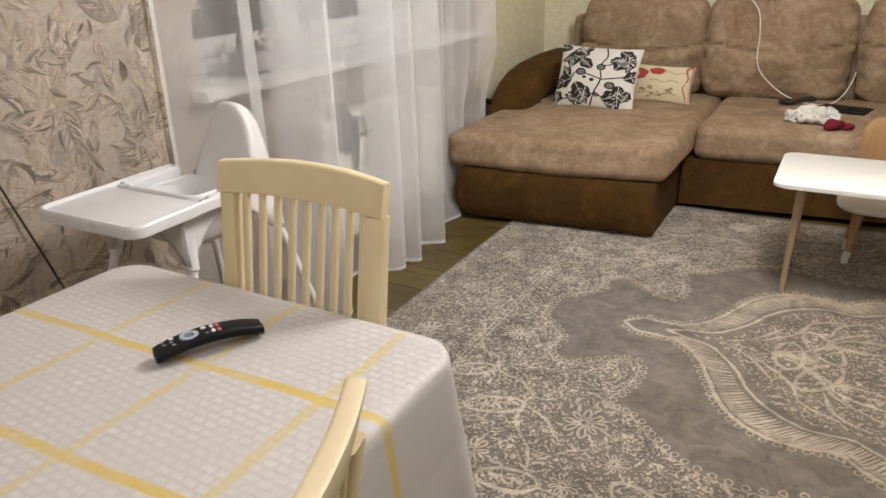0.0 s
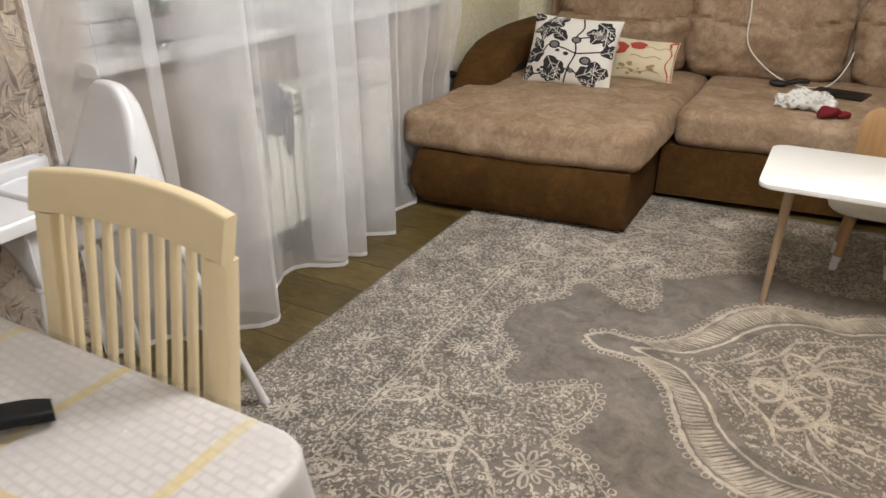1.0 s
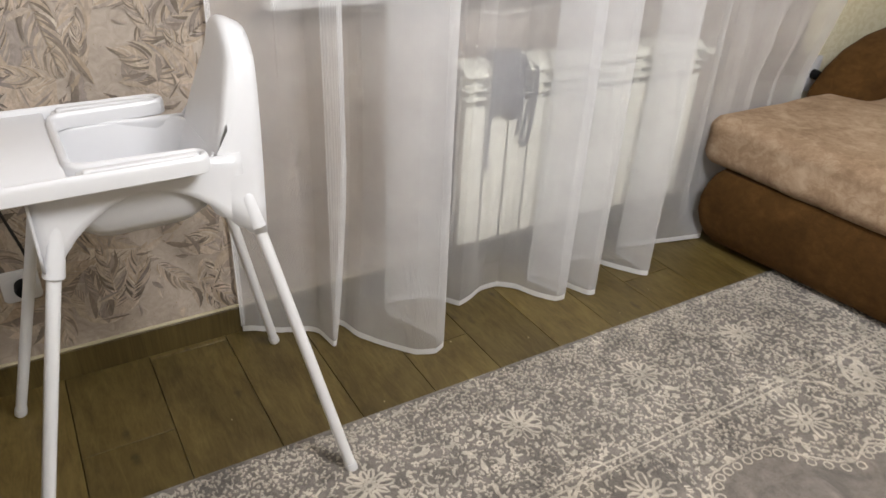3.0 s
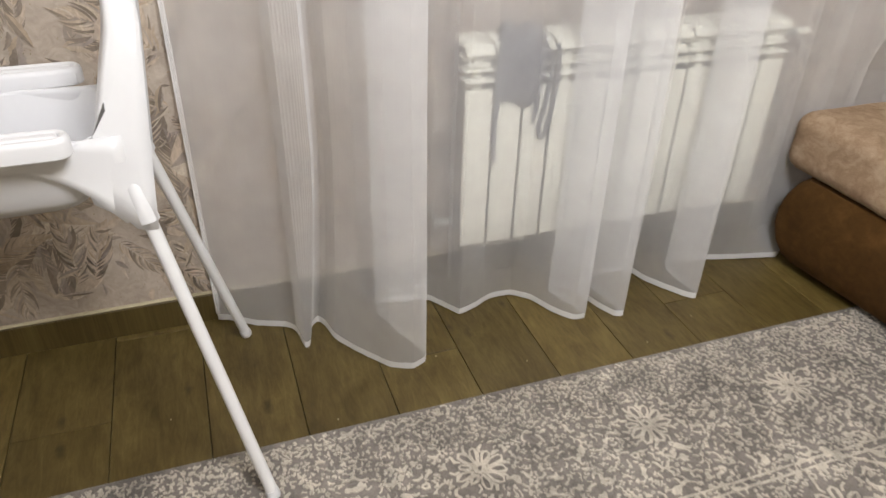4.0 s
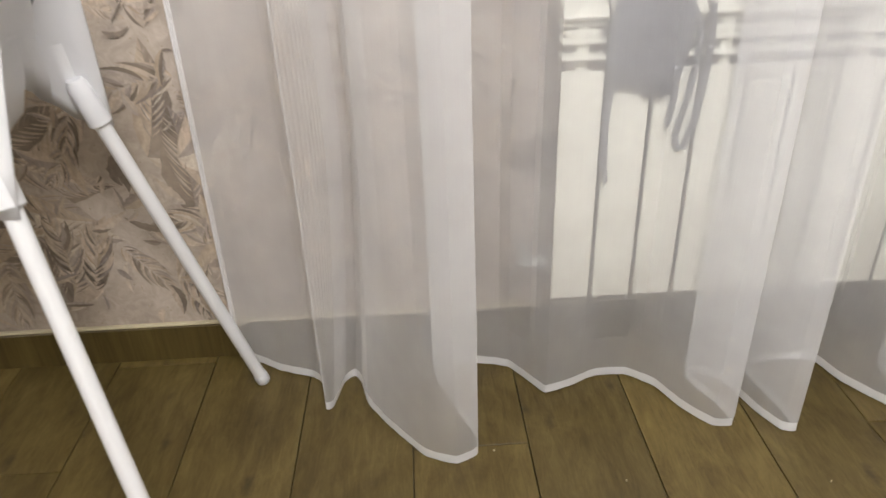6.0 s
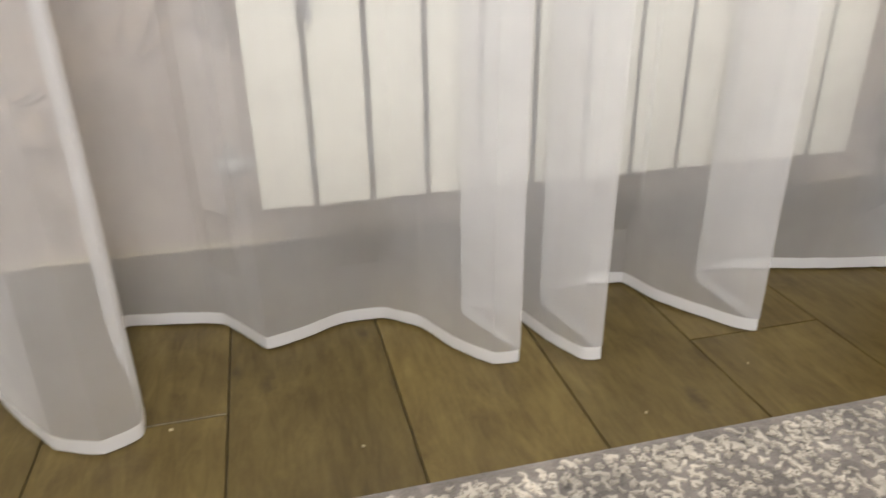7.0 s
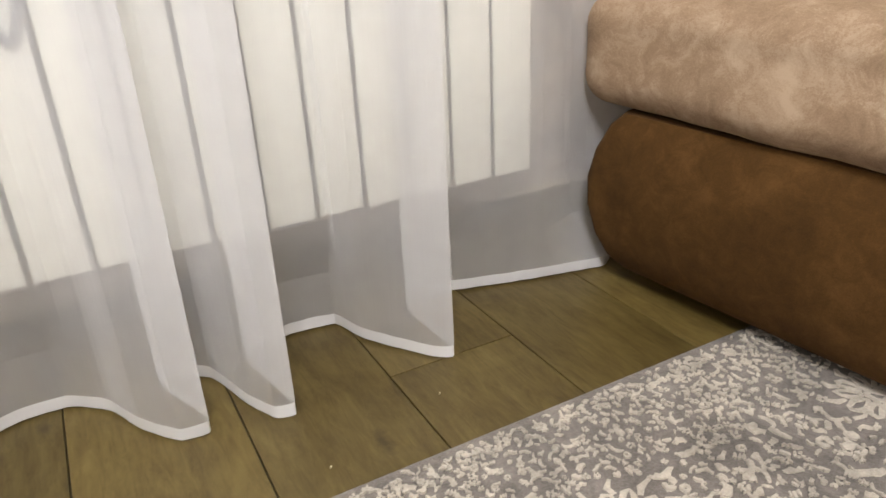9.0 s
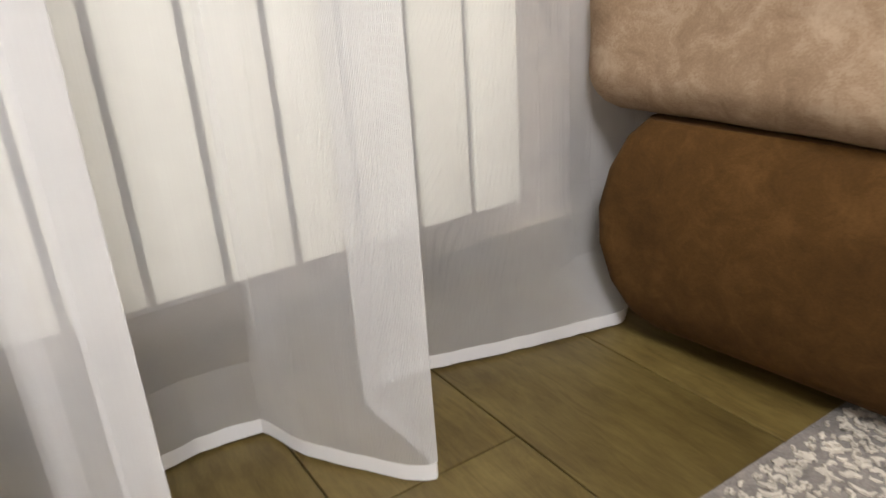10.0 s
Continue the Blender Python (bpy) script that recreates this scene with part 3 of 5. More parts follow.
# ---- radiator ----
radiator = thing("radiator", "white sectional aluminium radiator under the window", "radiator")
RY0, RZ0, RZ1 = 2.31, 0.19, 0.755
sec = bmesh.new()
# one section: front panel, core, and the curved grille top
add_box(sec, (-1.926, 0, 0.225), (0.012, 0.0725, 0.445), 0.004, 2)
add_box(sec, (-1.968, 0, 0.27), (0.072, 0.022, 0.52), 0.004, 1)
add_box(sec, (-1.962, 0, 0.505), (0.066, 0.060, 0.016), 0.005, 1, pose(0, 0, 0))
for z in (0.470, 0.495, 0.522):
    add_box(sec, (-1.940 - (z - 0.47) * 0.3, 0, z), (0.05, 0.0745, 0.010), 0.003, 1, None)
add_box(sec, (0, 0, 0), (0.078, 0.0745, 0.010), 0.004, 2, pose(-1.972, 0, 0.556, 0, 8, 0))
add_box(sec, (0, 0, 0), (0.026, 0.0745, 0.010), 0.004, 2, pose(-1.927, 0, 0.541, 0, 42, 0))
first = part("section", sec, RADIATOR_WHITE, radiator)
first.location = (0, RY0 + 0.04, RZ0)
for k in range(1, 12):
    o = first.copy()
    scene.collection.objects.link(o)
    o.location = (0, RY0 + 0.04 + 0.08 * k, RZ0)
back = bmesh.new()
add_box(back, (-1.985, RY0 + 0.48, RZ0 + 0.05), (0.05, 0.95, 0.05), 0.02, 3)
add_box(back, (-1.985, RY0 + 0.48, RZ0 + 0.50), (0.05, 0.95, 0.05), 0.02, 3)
part("manifold", back, RADIATOR_SHADE, radiator)
for y, z, s in ((RY0 - 0.025, RZ0 + 0.05, -1), (RY0 + 1.0, RZ0 + 0.50, 1)):
    v = bmesh.new()
    tube([(-1.985, y - s * 0.055, z), (-1.985, y + s * 0.03, z)], 0.013, 12, v)
    tube([(-1.985, y + s * 0.012, z), (-2.08, y + s * 0.012, z)], 0.011, 12, v)
    valve = part("valve", v, RADIATOR_SHADE, radiator, "grey valve and pipe")
    if s > 0:
        part("valve_head", tube([(-1.985, y + s * 0.03, z), (-1.985, y + s * 0.045, z), (-1.985, y + s * 0.075, z), (-1.985, y + s * 0.085, z)], [0.010, 0.013, 0.012, 0.008], 16), RADIATOR_WHITE, valve, "small white valve head")

# dark cloth with hanging straps on the radiator
cloth = thing("hanging_garment", "dark grey knitted garment with straps drying on the radiator", "garment")
rows = []
for z, x, y0, y1 in ((0.60, -1.913, 2.395, 2.505), (0.66, -1.912, 2.385, 2.52), (0.72, -1.911, 2.39, 2.525), (0.757, -1.919, 2.40, 2.515), (0.772, -1.945, 2.41, 2.50), (0.772, -1.98, 2.42, 2.49), (0.74, -2.02, 2.42, 2.49)):
    row = []
    for k in range(13):
        f = k / 12
        y = y0 + (y1 - y0) * f
        row.append(Vector((x + 0.003 * math.sin(f * 11 + z * 9), y, z + 0.012 * math.sin(f * 7))))
    rows.append(row)
part("body", loft(rows, closed=False, caps=False), GREY_CLOTH, cloth).modifiers.new("thick", "SOLIDIFY").thickness = 0.004
for pts in ([(-1.9125, 2.40, 0.63), (-1.9125, 2.392, 0.55), (-1.9125, 2.395, 0.47), (-1.9125, 2.40, 0.44)],
            [(-1.9125, 2.50, 0.76), (-1.9125, 2.535, 0.70), (-1.9125, 2.53, 0.60), (-1.9125, 2.515, 0.52), (-1.9125, 2.53, 0.50), (-1.9125, 2.545, 0.55), (-1.9125, 2.555, 0.66), (-1.9125, 2.55, 0.74)],
            [(-1.9125, 2.47, 0.74), (-1.9125, 2.50, 0.68), (-1.9125, 2.505, 0.60), (-1.9125, 2.498, 0.54)]):
    part("strap", tube(smooth_line(pts, 6), 0.0055, 8), GREY_CLOTH, cloth)

cord = thing("slack_cord", "thin white cord sagging below the sill", "cord")
part("strand", tube([(-2.05, 2.0 + 1.3 * k / 30, 0.90 - 0.035 * math.sin(math.pi * k / 30) + 0.006 * math.sin(k * 0.9)) for k in range(31)], 0.0022, 6), CABLE_WHITE, cord)

# sill clutter
planter = thing("flower_planter", "grey planter with pink flowers and leaves on the sill", "planter")
part("trough", prism([(-0.11, 0), (0.11, 0), (0.125, 0.075), (-0.125, 0.075)], -0.05, 0.05, 0, 0.006), POT, planter)
random.seed(4)
for name, mt, count, size in (("leaf", LEAF_GREEN, 14, 0.035), ("petal", PETAL_PINK, 12, 0.024)):
    for k in range(count):
        b = puffy((size * 1.6, size, size * 0.35), 2.0, 2)
        b.transform(pose(random.uniform(-0.04, 0.04), random.uniform(-0.10, 0.10), random.uniform(0.085, 0.15), random.uniform(-60, 60), random.uniform(-60, 60), random.uniform(0, 360)))
        part(name, b, mt, planter)
planter.matrix_world = pose(-2.13, 2.22, 0.977)

# wall socket with a plug and its black cable
socket = thing("wall_socket", "white wall socket with a black plug", "socket")
part("plate", prism(round_rect(1.14, 0.305, 0.085, 0.085, 0.012, 4), WX, WX + 0.010, 0, 0.003), WHITE_PLASTIC, socket)
part("plug", tube([(WX + 0.010, 1.145, 0.305), (WX + 0.030, 1.145, 0.305), (WX + 0.042, 1.145, 0.305), (WX + 0.046, 1.145, 0.305)], [0.021, 0.021, 0.017, 0.008], 16), BLACK, socket, "black round plug")
lead = thing("black_cable", "thin black cable hanging down the wallpaper", "cable")
part("lead", tube(smooth_line([(WX + 0.04, 1.145, 0.295), (WX + 0.045, 1.17, 0.38), (WX + 0.03, 1.145, 0.50), (WX + 0.02, 1.115, 0.62), (WX + 0.015, 1.075, 0.76), (WX + 0.012, 1.03, 0.92), (WX + 0.01, 0.98, 1.10), (WX + 0.01, 0.9, 1.3)], 6), 0.0035, 8), BLACK_SOFT, lead)

plug2 = thing("corner_socket", "white wall socket with a black plug beside the sofa arm", "socket")
part("plate", prism(round_rect(4.16, 0.50, 0.085, 0.15, 0.012, 4), WX, WX + 0.010, 0, 0.003), WHITE_PLASTIC, plug2)
part("plug", tube([(WX + 0.010, 4.16, 0.50), (WX + 0.030, 4.16, 0.50), (WX + 0.042, 4.16, 0.50), (WX + 0.046, 4.16, 0.50)], [0.021, 0.021, 0.017, 0.008], 16), BLACK, plug2, "black round plug")
part("lead", tube(smooth_line([(WX + 0.044, 4.16, 0.50), (WX + 0.075, 4.155, 0.52), (WX + 0.085, 4.15, 0.45), (WX + 0.06, 4.16, 0.30), (WX + 0.05, 4.17, 0.05)], 6), 0.0035, 8), BLACK_SOFT, plug2, "thin black lead")

# ---- sofa ----
sofa = thing("corner_sofa", "tan suede corner sofa with a chaise and brown base", "sofa")
FY = 3.345
# (height, how far the west side stands out, how far the front stands back)
BULGE = [(0.024, -1.775, 0.022), (0.032, -1.796, 0.008), (0.048, -1.820, -0.003), (0.085, -1.843, -0.012), (0.135, -1.858, -0.017), (0.185, -1.860, -0.017), (0.235, -1.850, -0.011), (0.278, -1.832, 0.0), (0.302, -1.812, 0.014)]
rings = []
for z, xl, df in BULGE:
    ring = [(xl + 0.035 * (1 - math.cos(a)), FY + df + 0.035 * (1 - math.sin(a)), z) for a in [radians(90 * k / 6) for k in range(7)]]
    rings.append(ring + [(-0.800, FY + df, z), (-0.788, FY + df + 0.012, z), (-0.786, 4.95, z), (xl, 4.95, z)])
part("chaise_base", loft(rings), SUEDE_BASE, sofa, "dark brown suede base with a bulging side")
part("seat_base", prism([(3.925, 0.036), (3.92, 0.298), (4.95, 0.298), (4.95, 0.036)], -0.780, 1.15, 0, 0.012, 3), SUEDE_BASE, sofa, "dark brown suede seat base")
b = puffy((1.17, 1.545, 0.186), 10, 40, (0.014, 0.010, 0.014), 0.005, 6, 1.0, r=0.055)
b.transform(pose(-1.325, 4.125, 0.397))
for v in b.verts:
    # the lower lip of the seat sags over the base
    f = max((3.50 - v.co.y) / 0.15, 0) * max((0.42 - v.co.z) / 0.12, 0) * math.sin(math.pi * min(max((v.co.x + 1.89) / 1.15, 0), 1))
    v.co.y -= 0.026 * min(f, 1)
    v.co.z -= 0.010 * min(f, 1)
part("chaise_cushion", b, SUEDE_SEAT, sofa)
b = puffy((1.88, 1.02, 0.19), 9, 40, (0, 0.012, 0.014), 0.006, 6, 7.0, r=0.055)
b.transform(pose(0.215, 4.40, 0.394))
part("seat_cushion", b, SUEDE_SEAT, sofa)
part("back_frame", box((-0.30, 5.06, 0.52), (2.95, 0.16, 0.90), 0.03, 3), SUEDE_SEAT, sofa)
for k, (x0, x1, lean, zt) in enumerate(((-1.66, -0.885, 9, 1.085), (-0.875, -0.055, 10, 1.085), (0.01, 0.84, 10, 1.09))):
    b = puffy((x1 - x0, 0.22, zt - 0.48), 4.6, 40, (0.02, 0.055, 0.02), 0.020, 5.0, 3.3 + k * 5, (1.0, 1.0, 2.2), r=0.085)
    for v in b.verts:
        # a stitched fold across the middle and pulled creases at the lower corners
        e = abs(v.co.x) / (x1 - x0) * 2
        s = v.co.z + 0.035 - 0.055 * e ** 2 + 0.008 * math.sin(v.co.x * 9 + k)
        if v.co.y < 0:
            v.co.y += 0.034 * math.exp(-(s / 0.014) ** 2) * (0.55 + 0.45 * e)
            v.co.y -= 0.016 * math.exp(-((s + 0.05) / 0.035) ** 2) - 0.010 * math.exp(-((s - 0.06) / 0.04) ** 2) * e
            # gathers fan out from the side seams
            v.co.y += 0.013 * max(e - 0.35, 0) ** 1.5 * math.sin(58 * (v.co.z + 0.22 * e * (1 if v.co.z > 0 else -1)) + 2.5 * noise.noise(v.co * 7 + Vector((k * 9, 0, 0))))
    b.transform(pose((x0 + x1) / 2, 4.90, (0.48 + zt) / 2, -lean))
    part("back_cushion", b, SUEDE_SEAT, sofa)
arm = []
for y, zt in ((3.985, 0.44), (4.0, 0.49), (4.06, 0.57), (4.15, 0.635), (4.28, 0.685), (4.45, 0.715), (4.70, 0.73), (5.1, 0.73)):
    arm.append((y, zt))
rings = []
inner = [(4.20, 0.44), (4.22, 0.46), (4.26, 0.50), (4.32, 0.535), (4.40, 0.555), (4.5, 0.565), (4.7, 0.57), (5.1, 0.57)]
for (yo, zo), (yi, zi) in zip(arm, inner):
    ring = []
    for x in (-1.965, -1.955, -1.93, -1.85, -1.76, -1.735, -1.725):
        edge = {-1.965: 0.03, -1.955: 0.012, -1.735: 0.008, -1.725: 0.022}.get(x, 0)
        d = Vector((0, yi - yo, zi - zo)).normalized() * edge
        ring.append(Vector((x, yo, zo)) + d)
    for x in (-1.725, -1.965):
        ring.append(Vector((x, yi, zi)))
    rings.append(ring)
part("armrest", loft(rings), SUEDE_BASE, sofa, "curved brown suede armrest")
# a black box stands in for the shade inside the hollow
part("arm_filler", box((-1.845, 4.72, 0.49), (0.19, 0.70, 0.22), 0.01), BLACK_SOFT, sofa, "black box for the shade in the hollow below the armrest")
b = puffy((0.24, 1.05, 0.62), 6, 14, (0.02, 0, 0.02), 0.004, 5, 2.0)
b.transform(pose(1.24, 4.45, 0.34))
part("side_arm", b, SUEDE_BASE, sofa)
for x, y in ((-1.72, 3.50), (-0.86, 3.50), (-0.70, 4.03), (1.0, 4.03), (-1.72, 4.85), (1.0, 4.85)):
    part("foot", tube([(x, y, 0.0), (x, y, 0.050)], [0.022, 0.026], 12), BLACK_SOFT, sofa, "black plastic foot")

# the sofa stands a little askew to the window wall
for o in sofa.children_recursive:
    for v in o.data.vertices:
        if o.name.startswith("seat_base") and v.co.y < 3.97:
            # the front swells out towards the floor
            v.co.y -= 0.014 * max(0.29 - v.co.z, 0) / 0.28
        v.co.y += 0.105 * (v.co.x + 1.85)


# ---- dining table with its cloth and clear cover ----
TX0, TX1, TY0, TY1 = -1.457, -0.568, -0.25, 0.988
TC = ((TX0 + TX1) / 2, (TY0 + TY1) / 2)
table = thing("dining_table", "rectangular dining table under a pale tablecloth", "table")
part("tabletop", prism(round_rect(*TC, TX1 - TX0 - 0.02, TY1 - TY0 - 0.02, 0.07), 0.712, 0.742, 2, 0.006), CREAM, table)
for x in (TX0 + 0.09, TX1 - 0.09):
    for y in (TY0 + 0.09, TY1 - 0.09):
        part("leg", tube([(x, y, 0), (x, y, 0.1), (x, y, 0.6), (x, y, 0.712)], [0.022, 0.026, 0.032, 0.034], 12), CREAM, table)


def draped(grow, top, drop, wave, n=14):
    """A cloth over the table: flat top, rolled edge, hanging sides that flare into folds."""
    rings = []
    prof = [(-0.40, 0.0), (-0.20, 0.0), (-0.08, 0.0), (-0.03, 0.0), (-0.012, -0.001), (-0.003, -0.005), (0.002, -0.014), (0.004, -0.03)]
    prof += [(0.005 + 0.03 * (k / 8), -0.03 - (drop - 0.03) * k / 8) for k in range(1, 9)]
    for out, dz in prof:
        ring = []
        o = out + grow
        r = max(0.075 + o, 0.02)
        pts = round_rect(*TC, TX1 - TX0 + 2 * o, TY1 - TY0 + 2 * o, r, n)
        # fill in the straight runs so that the folds can bend them
        full = []
        for i, p in enumerate(pts):
            q = pts[(i + 1) % len(pts)]
            steps = 26 if (i % (n + 1)) == n else 1
            for k in range(steps):
                full.append((p[0] + (q[0] - p[0]) * k / steps, p[1] + (q[1] - p[1]) * k / steps))
        for i, (x, y) in enumerate(full):
            d = max(0, -dz - 0.03) / drop
            w = wave * d * (math.sin(i * 0.42) + 0.6 * math.sin(i * 0.19 + 1))
            v = Vector((x - TC[0], y - TC[1])).normalized()
            lift = 0.0015 * noise.noise(Vector((x * 7, y * 7, 2.0))) if dz > -0.01 else 0
            ring.append((x + v.x * w, y + v.y * w, top + dz + lift))
        rings.append(ring)
    return loft(rings, caps=False), rings


def close_top(bm):
    edges = [e for e in bm.edges if e.is_boundary and e.verts[0].co.z > 0.7]
    bmesh.ops.holes_fill(bm, edges=edges)
    return bm


bm, _ = draped(0.0, 0.7475, 0.36, 0.014)
tagged(part("tablecloth", close_top(bm), CLOTH), "pale grey woven tablecloth with yellow bands over the table", "tablecloth")
bm, _ = draped(0.007, 0.7525, 0.15, 0.010)
cover = tagged(part("table_cover", close_top(bm), FILM), "clear crinkled plastic film over the tablecloth", "table cover")
cover.visible_shadow = False

# ---- dining chairs ----
def dining_chair(name, label, at):
    """A cream slatted chair. Local: it faces -y, origin on the floor below the backrest."""
    ch = thing(name, label, "chair", "cream dining chairs")

    def bow(x):
        return 0.030 * (1 - (x / 0.215) ** 2)

    def lean(z):
        return 0.075 * (z - 0.45) / 0.55

    rail_rings = []
    for k in range(17):
        x = -0.213 + 0.426 * k / 16
        yb = bow(x) + lean(0.96)
        h = 0.033 + 0.004 * (1 - (x / 0.22) ** 2)
        zc = 0.963 + 0.006 * (1 - (x / 0.22) ** 2)
        ring = []
        for px, pz in round_rect(0, 0, 0.026, 2 * h, 0.006, 2):
            ring.append((x, yb + px + pz * 0.27, zc + pz))
        rail_rings.append(ring)
    part("top_rail", loft(rail_rings), CREAM, ch, "curved cream top rail", True)
    for k in range(11):
        x = -0.192 + 0.384 * k / 10
        end = k in (0, 10)
        w, d = (0.040, 0.030) if end else (0.0165, 0.014)
        rings = []
        for z in (0.44 if not end else 0.0, 0.46, 0.6, 0.75, 0.93):
            y = bow(x) * min(max((z - 0.4) / 0.5, 0.3), 1) + (lean(z) if z > 0.2 else 0.09)
            rings.append([(x * (1 - 0.04 * (0.93 - z)) + px, y + py, z) for px, py in round_rect(0, 0, w, d, 0.005, 2)])
        part("back_post" if end else "slat", loft(rings), CREAM, ch)
    b = puffy((0.43, 0.42, 0.035), 8, 8, (0, 0, 0.004))
    b.transform(pose(0, -0.20, 0.445))
    part("seat", b, CREAM, ch)
    for x in (-0.19, 0.19):
        part("leg", tube([(x, -0.385, 0), (x, -0.385, 0.43)], [0.016, 0.021], 10), CREAM, ch)
    part("apron", box((0, -0.385, 0.405), (0.36, 0.02, 0.05), 0.004), CREAM, ch)
    ch.matrix_world = at
    return ch


chair = dining_chair("dining_chair", "cream painted slat-back dining chair pushed under the table", pose(-0.982, 0.994, 0))
copy_thing(chair, pose(-0.457, 0.272, 0, 0, 0, -76))["label"] = "cream slat-back dining chair beside the table's long side"

# ---- remote control ----
remote = thing("remote_control", "slim black television remote with a round pad", "remote control")
ring_set = []
for k in range(15):
    f = k / 14
    y = -0.095 + 0.19 * f
    w = 0.0235 * (0.82 if k in (0, 14) else 0.95 if k in (1, 13) else 1)
    z = 0.014 * (1 - (2 * f - 1) ** 2)
    ring_set.append([(px, y, z + pz) for px, pz in round_rect(0, 0.009, 2 * w, 0.018, 0.007, 3)])
part("body", loft(ring_set), BLACK, remote)


def disc(r, y, x=0.0, inner=0.0, h=0.0012):
    f = (y + 0.095) / 0.19
    z = 0.014 * (1 - (2 * f - 1) ** 2) + 0.018
    n = 20
    if inner:
        return loft([[(x + q * math.cos(a * math.pi * 2 / n), y + q * math.sin(a * math.pi * 2 / n), z + d) for a in range(n)] for q, d in ((r, -0.002), (r, h), (inner, h), (inner, -0.002))], caps=False)
    return loft([[(x + r * math.cos(a * math.pi * 2 / n), y + r * math.sin(a * math.pi * 2 / n), z + d) for a in range(n)] for d in (-0.002, h)])


part("pad_ring", disc(0.0165, -0.033, 0, 0.0085), BUTTON_PALE, remote, "blue-grey ring pad")
part("button", disc(0.0065, -0.033), BUTTON_GREY, remote)
for x, y, r, mt in ((-0.012, -0.062, 0.0038, BUTTON_WHITE), (0.0, -0.064, 0.0035, BUTTON_GREY), (0.012, -0.062, 0.0035, BUTTON_GREY), (-0.010, -0.006, 0.0045, BUTTON_WHITE), (0.012, -0.004, 0.003, BUTTON_GREY),
                    (0.0, -0.076, 0.003, BUTTON_GREY), (-0.012, -0.078, 0.003, BUTTON_GREY)):
    part("button", disc(r, y, x), mt, remote)
for y, mt in ((0.008, BUTTON_WHITE), (0.018, BUTTON_RED)):
    for x in (-0.009, 0.009):
        f = (y + 0.095) / 0.19
        part("button", box((x, y, 0.014 * (1 - (2 * f - 1) ** 2) + 0.0183), (0.011, 0.006, 0.002), 0.0006, 1), mt, remote)
remote.matrix_world = pose(-0.967, 0.768, 0.7545, 0, 0, -29.3)

